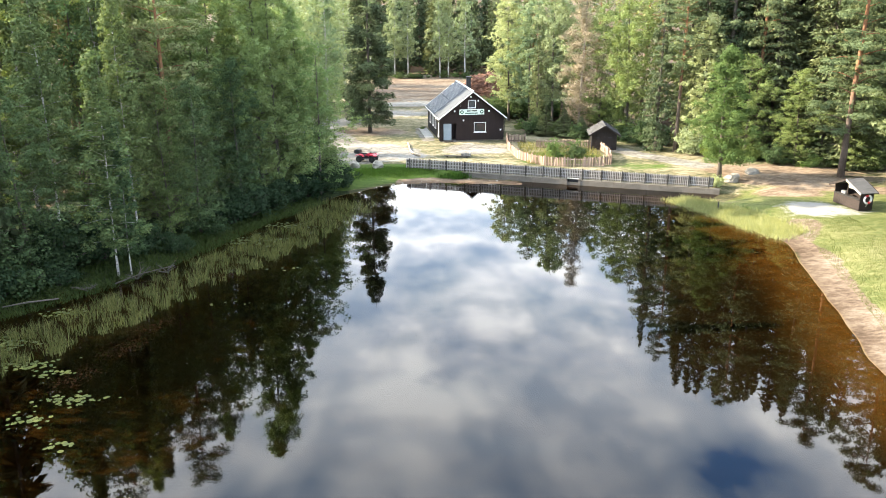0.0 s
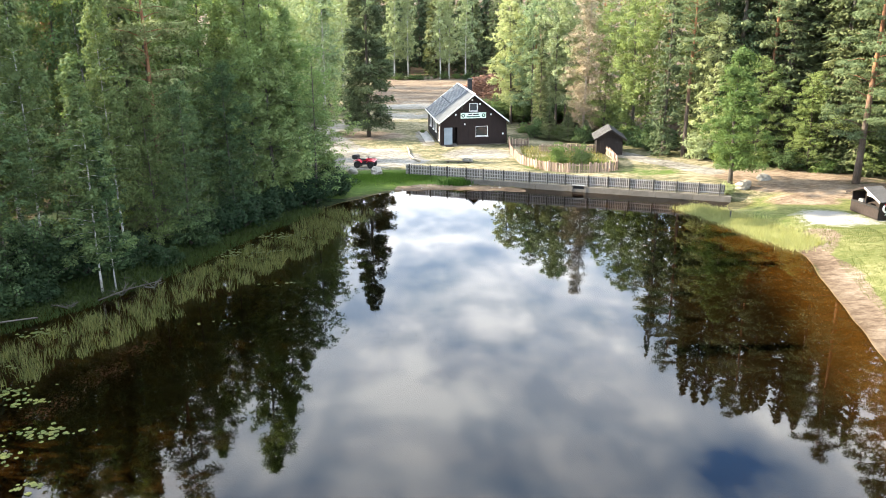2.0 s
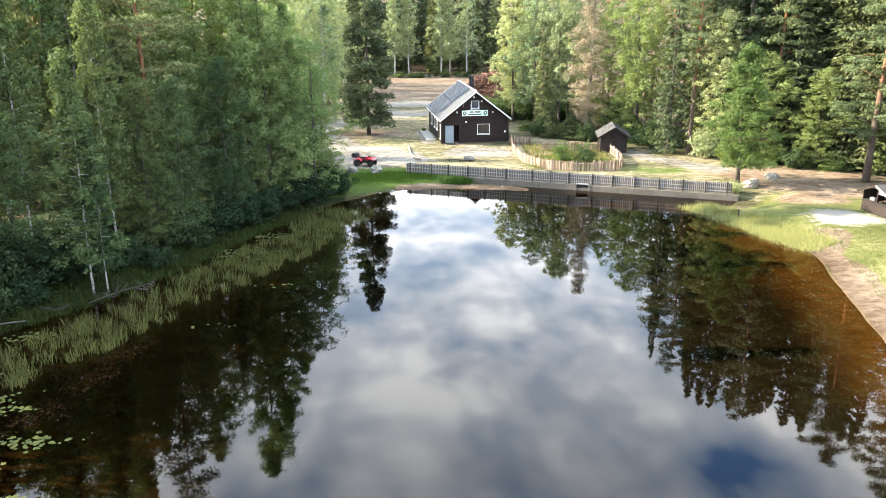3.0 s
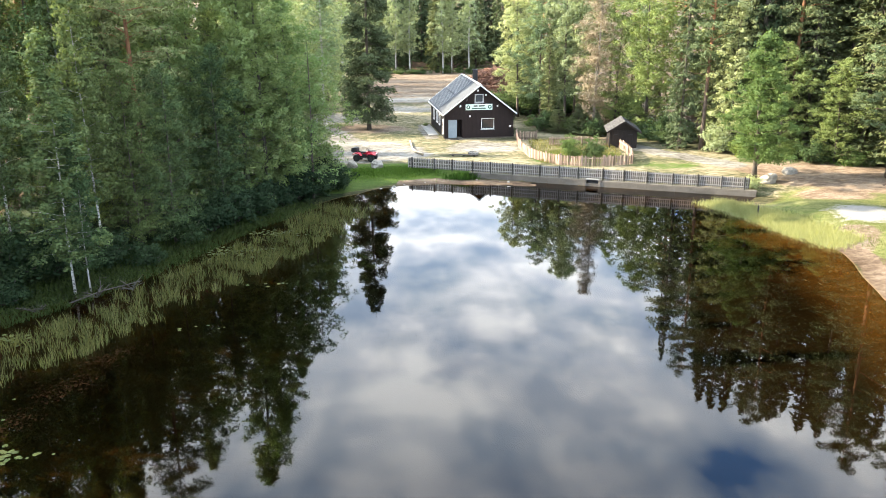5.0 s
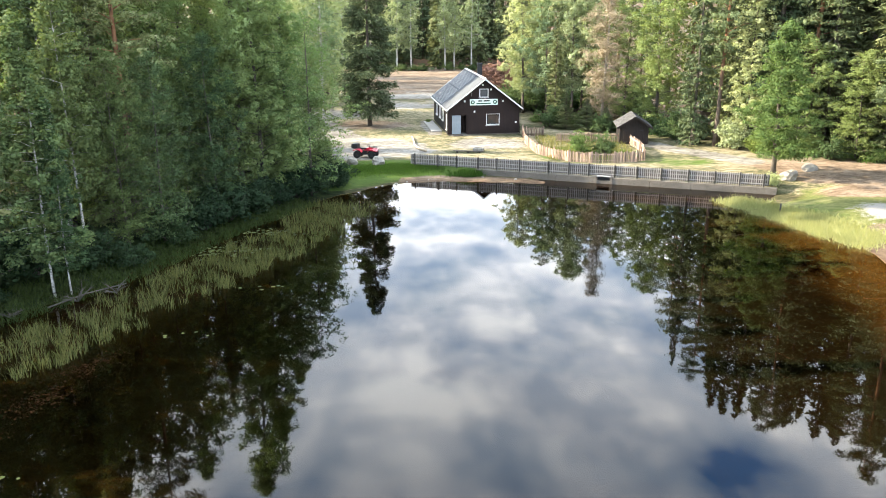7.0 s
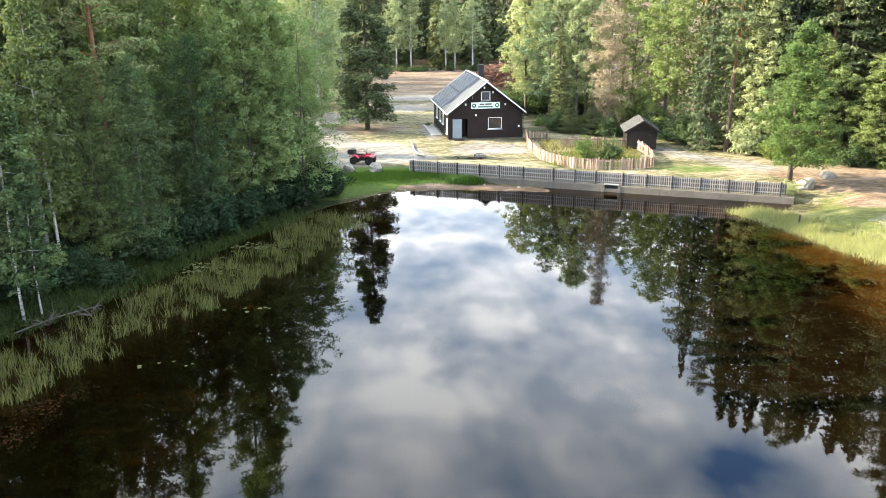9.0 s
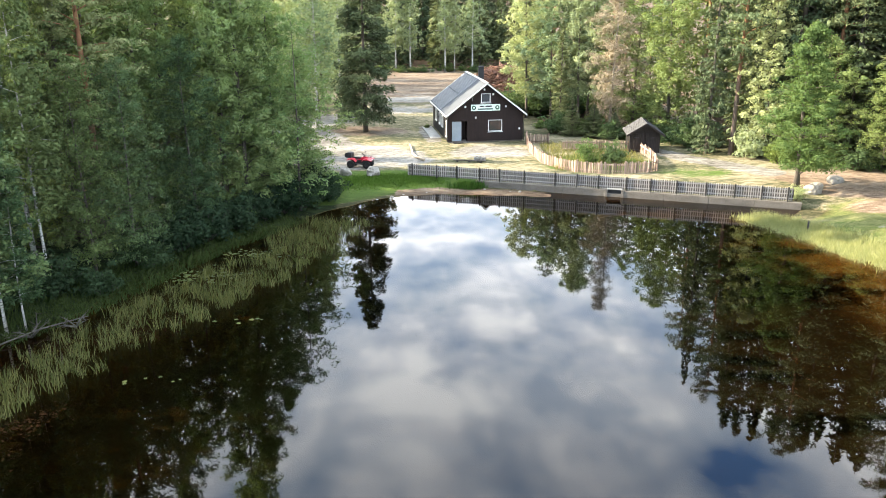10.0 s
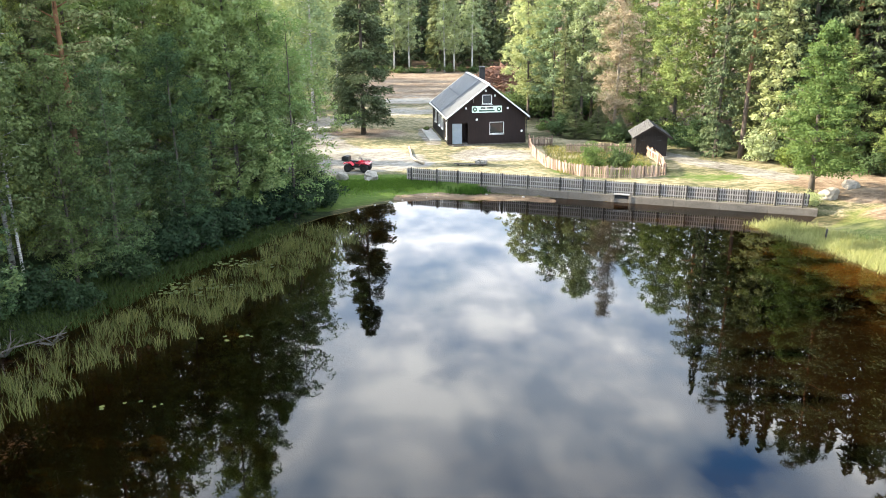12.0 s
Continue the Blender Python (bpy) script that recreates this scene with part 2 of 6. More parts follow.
def ground_material():
    """Dry grass, forest litter, gravel, sand and lush grass, laid by the cover masks; below the water a bed painted
    darker with depth.
    """
    m = Mat("ground", 0.95, 0.0, 0.1)
    a, b = m.attribute("cover"), m.attribute("cover_more")
    big, mid, fine = m.noise(0.20, 6, 0.62, (0.55, 1.3, 1), True), m.noise(1.1, 6, 0.68, (0.6, 1.25, 1), True), m.noise(8.0, 4, 0.7, world=True)
    mixed = m.mix(0.5, mid, fine)
    grit = m.noise(2.2, 10, 0.82, (0.6, 1.2, 1), True)
    third = m.attribute("cover_third")

    def mask(socket, low=0.40, high=0.55):
        w = m.node("ShaderNodeMath")
        w.operation = "MULTIPLY_ADD"
        m.link(m.mix(0.4, big, mixed), w.inputs[0])
        w.inputs[1].default_value, w.inputs[2].default_value = 2.4, -1.2
        s = m.node("ShaderNodeMath")
        s.operation = "ADD"
        m.link(socket, s.inputs[0])
        m.link(w.outputs[0], s.inputs[1])
        return m.ramp(s.outputs[0], (low, 0.0), (high, 1.0))

    dry = m.ramp(m.mix(0.62, big, grit), (0.44, (0.040, 0.044, 0.020)), (0.485, (0.084, 0.081, 0.042)), (0.515, (0.138, 0.118, 0.070)), (0.555, (0.200, 0.174, 0.118)))
    litter = m.ramp(m.mix(0.5, mixed, grit), (0.4, (0.026, 0.019, 0.011)), (0.5, (0.060, 0.042, 0.024)), (0.6, (0.135, 0.080, 0.050)))
    gravel = m.ramp(m.mix(0.62, big, grit), (0.42, (0.052, 0.046, 0.036)), (0.48, (0.106, 0.098, 0.084)), (0.53, (0.150, 0.141, 0.124)), (0.58, (0.215, 0.204, 0.182)))
    sand = m.ramp(m.mix(0.62, big, grit), (0.42, (0.062, 0.043, 0.029)), (0.5, (0.120, 0.089, 0.063)), (0.58, (0.190, 0.155, 0.118)))
    lush = m.ramp(m.mix(0.5, mixed, grit), (0.38, (0.0248, 0.0448, 0.0088)), (0.5, (0.0448, 0.0736, 0.0136)), (0.62, (0.0896, 0.1120, 0.0264)))
    meadow = m.ramp(m.mix(0.62, big, grit), (0.43, (0.0599, 0.0706, 0.0212)), (0.5, (0.1027, 0.1088, 0.0389)), (0.57, (0.1494, 0.1411, 0.0638)))
    earth = m.ramp(m.mix(0.62, big, grit), (0.42, (0.068, 0.046, 0.030)), (0.5, (0.140, 0.103, 0.072)), (0.58, (0.230, 0.178, 0.130)))
    # dark green ground, its tone lowered for deep shade on the bank
    shaded_moss = m.ramp(m.mix(0.5, mid, grit), (0.42, (0.010, 0.016, 0.006)), (0.5, (0.021, 0.034, 0.012)), (0.58, (0.040, 0.056, 0.020)))
    deep_bed = m.ramp(m.mix(0.6, big, mid), (0.3, (0.0080, 0.0060, 0.0038)), (0.7, (0.020, 0.0145, 0.0086)))
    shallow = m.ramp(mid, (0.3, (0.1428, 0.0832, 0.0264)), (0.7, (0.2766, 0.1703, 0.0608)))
    white = m.ramp(fine, (0.3, (0.175, 0.166, 0.150)), (0.7, (0.245, 0.235, 0.216)))
    col = m.mix(mask(b[0]), dry, litter)
    col = m.mix(mask(third[2]), col, shaded_moss)
    col = m.mix(mask(third[0]), col, meadow)
    col = m.mix(mask(a[2]), col, lush)
    col = m.mix(mask(a[1]), col, sand)
    col = m.mix(mask(third[1], 0.38, 0.62), col, earth)
    col = m.mix(mask(a[0]), col, gravel)
    tread = m.maths("ADD", b[2], m.maths("MULTIPLY", m.maths("SUBTRACT", grit, 0.5), 2.2))
    col = m.mix(mask(tread, 0.38, 0.62), col, white)
    # bed colour darkens with depth, painted for light lost in the brown water
    bed = m.mix(b[1], shallow, deep_bed)
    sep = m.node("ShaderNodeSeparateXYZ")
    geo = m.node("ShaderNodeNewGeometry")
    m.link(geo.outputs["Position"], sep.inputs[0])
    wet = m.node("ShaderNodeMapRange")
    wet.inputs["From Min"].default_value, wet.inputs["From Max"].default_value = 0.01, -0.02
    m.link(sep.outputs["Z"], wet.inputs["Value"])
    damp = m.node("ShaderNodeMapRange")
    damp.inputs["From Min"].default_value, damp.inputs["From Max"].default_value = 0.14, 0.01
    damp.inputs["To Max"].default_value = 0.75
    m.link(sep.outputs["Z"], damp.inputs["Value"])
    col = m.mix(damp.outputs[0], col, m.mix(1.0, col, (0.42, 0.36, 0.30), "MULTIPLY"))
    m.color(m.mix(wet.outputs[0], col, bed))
    return m.bump(m.mix(0.5, mixed, grit), 0.7, 0.07).m


def water_material():
    m = Mat("pond_water", 0.0, 0.0, 0.5)
    m.b.inputs["IOR"].default_value = 1.333
    m.b.inputs["Transmission Weight"].default_value = 1.0
    m.color((0.025, 0.0142, 0.0036))
    ripple = m.noise(0.5, 1, 0.5, (0.5, 1.0, 1.0))
    return m.bump(ripple, 0.004, 0.01).m


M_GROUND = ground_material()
M_WATER = water_material()
M_CONCRETE = surface("weathered_concrete", (0.062, 0.054, 0.044), (0.138, 0.123, 0.103), 0.9, 0.9, 0, (1, 1, 2.5), 0.4)
M_GREYWOOD = surface("weathered_grey_wood", (0.1682, 0.1530, 0.1396), (0.3533, 0.3260, 0.2960), 4, 0.85, 0, (1, 1, 0.2), 0.3, 0.01, 0.25)
# weathered wood darkened as the shaded side of the back pickets
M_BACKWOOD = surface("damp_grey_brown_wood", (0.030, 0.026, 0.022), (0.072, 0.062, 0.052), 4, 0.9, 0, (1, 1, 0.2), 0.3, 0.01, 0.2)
M_DARKPOST = surface("dark_post_wood", (0.0135, 0.0126, 0.0113), (0.0360, 0.0324, 0.0293), 4, 0.85, 0, (1, 1, 0.2), 0.3, 0.01)
M_PALEWOOD = surface("weathered_pale_pine", (0.150, 0.096, 0.072), (0.350, 0.262, 0.206), 3, 0.9, 0, (1, 1, 0.2), 0.3, 0.01, 0.6)
M_ROCK = surface("pale_granite", (0.1520, 0.1406, 0.1187), (0.2760, 0.2546, 0.2184), 2.2, 0.9, 0, (1, 1, 1), 0.6, 0.05)
M_WHITE = surface("white_paint", (0.5940, 0.5940, 0.5760), (0.7200, 0.7200, 0.7020), 2.0, 0.55, 0, (1, 1, 1), 0.05)
M_GLASS = Mat("dark_window_glass", 0.04, 0, 0.5).color((0.02, 0.024, 0.026)).m
M_BLACK = surface("black_plastic", (0.012, 0.012, 0.013), (0.03, 0.03, 0.032), 6, 0.55)
M_RUBBER = surface("tyre_rubber", (0.012, 0.012, 0.012), (0.03, 0.029, 0.028), 12, 0.9)
M_SLAB = surface("pale_slab", (0.20, 0.19, 0.175), (0.34, 0.33, 0.31), 2, 0.9)
M_RED = surface("red_body_paint", (0.34, 0.012, 0.030), (0.46, 0.020, 0.045), 3, 0.3, 0, (1, 1, 1), 0.03, spec=0.5)
M_STEEL = surface("dull_steel", (0.22, 0.22, 0.23), (0.42, 0.42, 0.43), 6, 0.45, 0.8)
M_SOOT = surface("sooty_metal", (0.016, 0.016, 0.017), (0.045, 0.044, 0.044), 4, 0.6, 0.3)


def cladding(name, dark, light, width=0.14):
    """Vertical boards: a groove at every joint, and a tone for each board."""
    m = Mat(name, 0.75)
    w = m.node("ShaderNodeTexWave")
    w.wave_type, w.bands_direction, w.wave_profile = "BANDS", "X", "SAW"
    w.inputs["Scale"].default_value = 0.314 / width
    m.link(m.coord(), w.inputs["Vector"])
    groove = m.ramp(w.outputs["Fac"], (0.0, 0.0), (0.08, 1.0), (0.94, 1.0), (1.0, 0.0))
    grain = m.noise(2.5, 5, 0.6, (6, 6, 0.4))
    stain = m.noise(0.9, 4, 0.6)
    col = m.ramp(m.mix(0.5, grain, stain), (0.3, dark), (0.7, light))
    m.color(m.mix(m.maths("SUBTRACT", 1.0, groove), col, tuple(0.35 * c for c in dark)))
    return m.bump(groove, 0.6, 0.02).m


M_CLAD = cladding("dark_brown_cladding", (0.011, 0.006, 0.005), (0.024, 0.014, 0.012))
M_CLAD_SHED = cladding("dark_shed_boards", (0.013, 0.009, 0.007), (0.033, 0.023, 0.019), 0.15)
M_ROOF = surface("grey_roof_sheet", (0.034, 0.038, 0.043), (0.064, 0.070, 0.078), 1.6, 0.8, 0.0, (1, 1, 1), 0.1)
M_SHED_ROOF = surface("old_shed_roofing", (0.036, 0.035, 0.035), (0.090, 0.087, 0.084), 2.2, 0.85, 0.0, (2.5, 0.5, 1), 0.3)
M_ROOF_RIB = surface("pale_roof_strip", (0.30, 0.30, 0.30), (0.40, 0.40, 0.395), 3, 0.6)


# ---- mesh helpers ----
def mesh_object(name, verts, faces, material, parent=None, smooth=False, uvs=None):
    me = bpy.data.meshes.new(name)
    me.from_pydata([tuple(v) for v in verts], [], faces)
    me.materials.append(material)
    if smooth:
        me.shade_smooth()
    ob = new(name, me)
    ob.parent = parent
    return ob


def part(name, bm, material, parent, label=""):
    """Links a bmesh as one mesh object under a thing or a part."""
    me = bpy.data.meshes.new(name)
    bm.to_mesh(me)
    bm.free()
    me.materials.append(material)
    ob = new(name, me)
    ob.parent = parent
    if label:
        ob["label"] = label
    return ob


def thing(name, m, label, category, group="", kind=""):
    e = new(name)
    e.matrix_world = m
    e.empty_display_size = 0.2
    return tagged(e, label, category, group, kind)


def shared(name, data, parent, m):
    ob = new(name, data)
    ob.parent = parent
    ob.matrix_basis = m
    return ob


def box(bm, size, m=None, bevel=0.0):
    """A box of that size about the pose m, with its edges broken."""
    m = m or Matrix()
    r = bmesh.ops.create_cube(bm, size=1.0, matrix=m @ Matrix.Diagonal((*size, 1)))
    if bevel:
        edges = list({e for v in r["verts"] for e in v.link_edges})
        bmesh.ops.bevel(bm, geom=edges, offset=bevel, segments=1, affect="EDGES")
    return bm


def boxed(size, m=None, bevel=0.01):
    return box(bmesh.new(), size, m, bevel)


def tube(bm, points, radii, sides=8):
    """A tapered tube along points."""
    rings = []
    for k, p in enumerate(points):
        a = Vector(points[max(k - 1, 0)])
        b = Vector(points[min(k + 1, len(points) - 1)])
        d = (b - a).normalized()
        q = d.to_track_quat("Z", "Y")
        ring = []
        for s in range(sides):
            t = 2 * math.pi * s / sides
            ring.append(bm.verts.new(Vector(p) + q @ Vector((math.cos(t) * radii[k], math.sin(t) * radii[k], 0))))
        rings.append(ring)
    for r0, r1 in zip(rings, rings[1:]):
        for s in range(sides):
            f = bm.faces.new((r0[s], r0[(s + 1) % sides], r1[(s + 1) % sides], r1[s]))
            f.smooth = True
    bm.faces.new(rings[0][::-1])
    bm.faces.new(rings[-1])
    return bm


def prism(outline, depth, axis="Y", m=None):
    """A closed outline in the plane across the axis, drawn out to that depth."""
    bm = bmesh.new()
    lift = {"Y": lambda a, b, d: (a, d, b), "Z": lambda a, b, d: (a, b, d), "X": lambda a, b, d: (d, a, b)}[axis]
    lo = [bm.verts.new(lift(a, b, 0.0)) for a, b in outline]
    hi = [bm.verts.new(lift(a, b, depth)) for a, b in outline]
    bm.faces.new(lo)
    bm.faces.new(hi[::-1])
    n = len(outline)
    for k in range(n):
        bm.faces.new((lo[k], hi[k], hi[(k + 1) % n], lo[(k + 1) % n]))
    bmesh.ops.recalc_face_normals(bm, faces=bm.faces)
    if m:
        bm.transform(m)
    return bm


# ---- ground and water ----
SHORE = [(-40, -40), (-38, 0), (-31, 22), (-25.5, 37), (-22.6, 42.5), (-19.6, 45.2), (-17.6, 48.5), (-16.2, 53.5), (-14.2, 57.5),
         (-12.0, 61.3), (-9.6, 64.6), (-7.2, 67.4), (-5.4, 69.2), (-3.6, 70.4), (-1.2, 70.7), (1.8, 70.6), (4.6, 70.2), (6.9, 69.75), (7.4, 70.3), (6.8, 71.0), (7.6, 71.33), (12.0, 69.9),
         (23.6, 66.15), (21.6, 63.5), (21.0, 60.5), (22.0, 57.5), (23.2, 54.4), (23.6, 52.2), (22.8, 48.2), (21.9, 43.6), (21.0, 38.6),
         (20.0, 33.9), (19.7, 30), (20.5, 18), (24, 0), (28, -40)]


def shore_distance(x, y):
    """Distance to the waterline, negative over the water."""
    p = np.array(SHORE, float)
    q = np.roll(p, -1, axis=0)
    best = np.full(x.shape, 1e9)
    inside = np.zeros(x.shape, bool)
    for (ax, ay), (bx, by) in zip(p, q):
        dx, dy = bx - ax, by - ay
        t = np.clip(((x - ax) * dx + (y - ay) * dy) / (dx * dx + dy * dy), 0, 1)
        best = np.minimum(best, np.hypot(x - ax - t * dx, y - ay - t * dy))
        cross = (ay > y) != (by > y)
        with np.errstate(divide="ignore", invalid="ignore"):
            xi = ax + (y - ay) * dx / np.where(dy == 0, 1e-9, dy)
        inside ^= cross & (x < xi)
    rag = 0.16 * np.sin(1.1 * x + 2.0 * np.sin(0.7 * y)) + 0.12 * np.sin(1.7 * y + 1.3 * np.sin(0.9 * x))
    rag = rag * (1 - 0.75 * smooth(x, 13, 18))
    return np.where(inside, -best, best) + rag * (np.abs(y - 70.7 + 0.325 * (x - 8.78)) > 2.5)


def line_distance(x, y, points):
    best = np.full(np.shape(x), 1e9)
    for (ax, ay), (bx, by) in zip(points, points[1:]):
        dx, dy = bx - ax, by - ay
        t = np.clip(((x - ax) * dx + (y - ay) * dy) / (dx * dx + dy * dy), 0, 1)
        best = np.minimum(best, np.hypot(x - ax - t * dx, y - ay - t * dy))
    return best


def smooth(a, lo, hi):
    t = np.clip((a - lo) / (hi - lo), 0, 1)
    return t * t * (3 - 2 * t)


DAM = [(2.0, 73.15), (23.4, 66.2)]


def waves(x, y):
    return 0.5 * np.sin(0.31 * x + 1.3 * np.sin(0.17 * y)) + 0.5 * np.sin(0.23 * y + 1.1 * np.sin(0.29 * x + 1.0)) + 0.4 * np.sin(0.9 * x + 0.7 * y) * np.sin(0.6 * y - 0.4 * x)


def ground_height(x, y):
    x, y = np.asarray(x, float), np.asarray(y, float)
    d = shore_distance(x, y)
    dam = line_distance(x, y, DAM)
    near_dam = 1 - smooth(dam, 1.6, 3.4)
    bank = np.minimum(0.09 * d, 0.05) + 0.45 * smooth(d, 0.3, 5.0) + 0.03 * waves(x * 1.7, y * 1.7) * smooth(d, 0.5, 4)
    over = y - (71.20 - 0.325 * (x - 8.78))
    bar = np.clip(0.25 * d, -0.45, 0.045 + 0.02 * waves(x * 3, y * 3))
    behind = np.where(over > 0.0, 0.47, bar)
    right = smooth(x, 17, 26) * smooth(y, 50, 70) * 0.25
    shelf = smooth(-d, 0.0, 7.0)
    east = smooth(x, 8, 16)
    bed = np.maximum(0.09 * d, -0.06) - 1.5 * (shelf * (1 - east) + smooth(-d, 0, 11) * east)
    z = np.where(d > 0, bank + right * smooth(d, 0, 6), bed)
    return z * (1 - near_dam) + behind * near_dam


def build_ground():
    xs = np.concatenate([[-3000, -1200, -500, -250, -150, -100, -80], np.arange(-64, 64.1, 0.5), [80, 100, 150, 250, 500, 1200, 3000]])
    ys = np.concatenate([[-3000, -1000, -300, -120, -60, -30, -10, 0], np.arange(10, 122.1, 0.5), np.arange(124, 190, 3), [220, 300, 500, 1200, 3000]])
    X, Y = np.meshgrid(xs, ys)
    Z = ground_height(X, Y)
    rng = np.random.default_rng(4)
    Z = Z + rng.normal(0, 0.012, Z.shape) * (shore_distance(X, Y) > 0.8)
    nx, ny = len(xs), len(ys)
    idx = np.arange(nx * ny).reshape(ny, nx)
    quads = np.stack([idx[:-1, :-1], idx[:-1, 1:], idx[1:, 1:], idx[1:, :-1]], -1).reshape(-1, 4)
    me = bpy.data.meshes.new("ground")
    me.from_pydata(np.stack([X, Y, Z], -1).reshape(-1, 3).tolist(), [], quads.tolist())
    me.materials.append(M_GROUND)
    me.shade_smooth()
    d = shore_distance(X, Y)

    def blob(cx, cy, rx, ry, soft=0.5):
        return 1 - smooth(np.hypot((X - cx) / rx, (Y - cy) / ry), 1 - soft, 1 + soft)

    def strip(points, width):
        return 1 - smooth(line_distance(X, Y, points), width * 0.5, width * 1.5)

    gravel = np.maximum.reduce([blob(-9, 82, 7, 5.0, 0.35), blob(3.4, 84.4, 4.4, 3.4, 0.5) * 0.62, strip([(-9, 82), (-14, 92), (-18, 104)], 3.2),
                                strip([(-1.6, 90), (-2.6, 98)], 0.8), blob(-14, 104, 4, 4), blob(-4, 116, 7, 12) * 0.45, strip([(17.5, 85), (21, 79.5), (24.5, 74.5)], 1.2) * 0.9])
    sand = np.maximum.reduce([blob(-3, 140, 12, 26) * 0.8, strip([(23.6, 53.5), (24.4, 50), (23.1, 44), (22, 38.5), (21, 33), (20.6, 26)], 1.1),
                              strip([(24.2, 52.6), (26.2, 55.6)], 1.3) * 0.8, blob(32, 70, 8, 4.5) * 0.6, strip([(-3.4, 70.9), (-1, 71.4), (2, 71.4), (6.4, 70.4)], 0.9),
                              blob(-9, 96, 5, 3) * 0.7])
    lush = np.maximum.reduce([blob(-4.5, 74.4, 6.5, 2.6, 0.3), strip([(-9.0, 68.6), (-6.0, 71.4), (-3.6, 72.6)], 1.5), blob(24.5, 60, 2.2, 3) * 0.4,
                              blob(12, 79, 5, 4) * 0.7, blob(19, 76, 4, 3) * 0.45])
    sand = sand * (1 - blob(-4.5, 75.3, 6.5, 2.5, 0.3))
    wood = np.maximum.reduce([strip([(-10.5, 67), (-16, 57), (-21, 48), (-30, 34)], 2.5),smooth(-X + 0.0 * Y, 17, 22) * smooth(d, 3, 6) * smooth(112 - Y, 0, 10), smooth(Y - 160, -8, 4),
                              smooth(X - 8, 0, 4) * smooth(Y - 92, 0, 4), smooth(X - 21, 0, 4) * smooth(Y + 0.9 * X - 106, 0, 6), smooth(X - 42, 0, 6), smooth(-X - 20, 0, 8), smooth(X - 24, 0, 10) * smooth(30 - Y, 0, 10)])
    white = np.maximum.reduce([blob(28.4, 58.8, 2.3, 2.2, 0.95) * 0.85, blob(30.4, 58.4, 2.4, 1.5, 0.9) * 0.75, blob(-15, 99, 2.5, 4) * 0.7])
    meadow = smooth(X, 19.5, 21.5) * smooth(68.5 - Y, 0, 5) * smooth(d, 0.9, 1.8) * smooth(44 - X, 0, 6)
    # strip and last blob are bare earth; the middle blob paints a brown shadow
    earth = np.maximum.reduce([strip([(24.5, 74.5), (27.0, 68.8), (31, 66), (38, 64)], 1.3) * 0.9, blob(28.6, 64.2, 3.6, 2.0) * 0.75, blob(32, 72.5, 9, 3.0) * 0.7])
    # laid where the bank trees shade the ground, and at the mossy far edge
    shaded_moss = np.maximum(smooth(-X - 0.02 * Y, 5.4, 7.6) * smooth(74 - Y, 0, 4) * (1 - smooth(d, 14, 20)), blob(-2, 160, 20, 5) * 0.6)
    # share of the dark bed tone, painted by distance from shore and side
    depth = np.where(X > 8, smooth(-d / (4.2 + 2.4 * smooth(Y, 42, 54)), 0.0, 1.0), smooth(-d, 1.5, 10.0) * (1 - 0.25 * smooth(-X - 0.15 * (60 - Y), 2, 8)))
    # dark bed tone kept along the dam whatever the depth
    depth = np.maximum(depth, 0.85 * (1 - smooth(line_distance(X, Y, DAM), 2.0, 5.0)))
    for name, cols in (("cover", (gravel, sand, lush)), ("cover_more", (wood, depth, white)), ("cover_third", (meadow, earth, shaded_moss))):
        a = me.attributes.new(name, "FLOAT_COLOR", "POINT")
        data = np.stack([*cols, np.ones_like(X)], -1).astype(np.float32)
        a.data.foreach_set("color", data.ravel())
    ob = new("ground", me)
    return tagged(ob, "gravel, dry grass, sand and forest floor round a pond", "ground", kind="structure")


ground = build_ground()


def build_water():
    me = bpy.data.meshes.new("water")
    p = [(-60, -60, 0), (40, -60, 0), (40, 30, 0), (30, 66, 0), (23.5, 66.6, 0), (1.0, 73.0, 0), (-4, 74, 0), (-40, 66, 0), (-60, 40, 0)]
    me.from_pydata(p, [], [tuple(range(len(p)))])
    me.materials.append(M_WATER)
    ob = new("water", me)
    ob.visible_shadow = False
    return tagged(ob, "still dark brown pond water that mirrors the sky", "water", kind="structure")


build_water()


def level(x, y):
    return float(ground_height(x, y))


# ---- trees ----
def quads_mesh(name, c, along, across, material):
    """Leaves: at each centre a four-cornered blade spanned by the two half-axes, slightly folded."""
    n = len(c)
    nrm = np.cross(along, across)
    nrm /= np.linalg.norm(nrm, axis=1, keepdims=True) + 1e-9
    fold = nrm * np.linalg.norm(across, axis=1, keepdims=True) * 0.35
    v = np.stack([c - along, c - across + fold, c + along, c + across + fold], 1).reshape(-1, 3)
    me = bpy.data.meshes.new(name)
    me.vertices.add(4 * n)
    me.vertices.foreach_set("co", v.astype(np.float32).ravel())
    me.loops.add(4 * n)
    me.loops.foreach_set("vertex_index", np.arange(4 * n, dtype=np.int32))
    me.polygons.add(n)
    me.polygons.foreach_set("loop_start", np.arange(0, 4 * n, 4, dtype=np.int32))
    me.polygons.foreach_set("loop_total", np.full(n, 4, np.int32))
    me.update(calc_edges=True)
    me.materials.append(material)
    return me


def unit(v):
    return v / (np.linalg.norm(v, axis=-1, keepdims=True) + 1e-9)


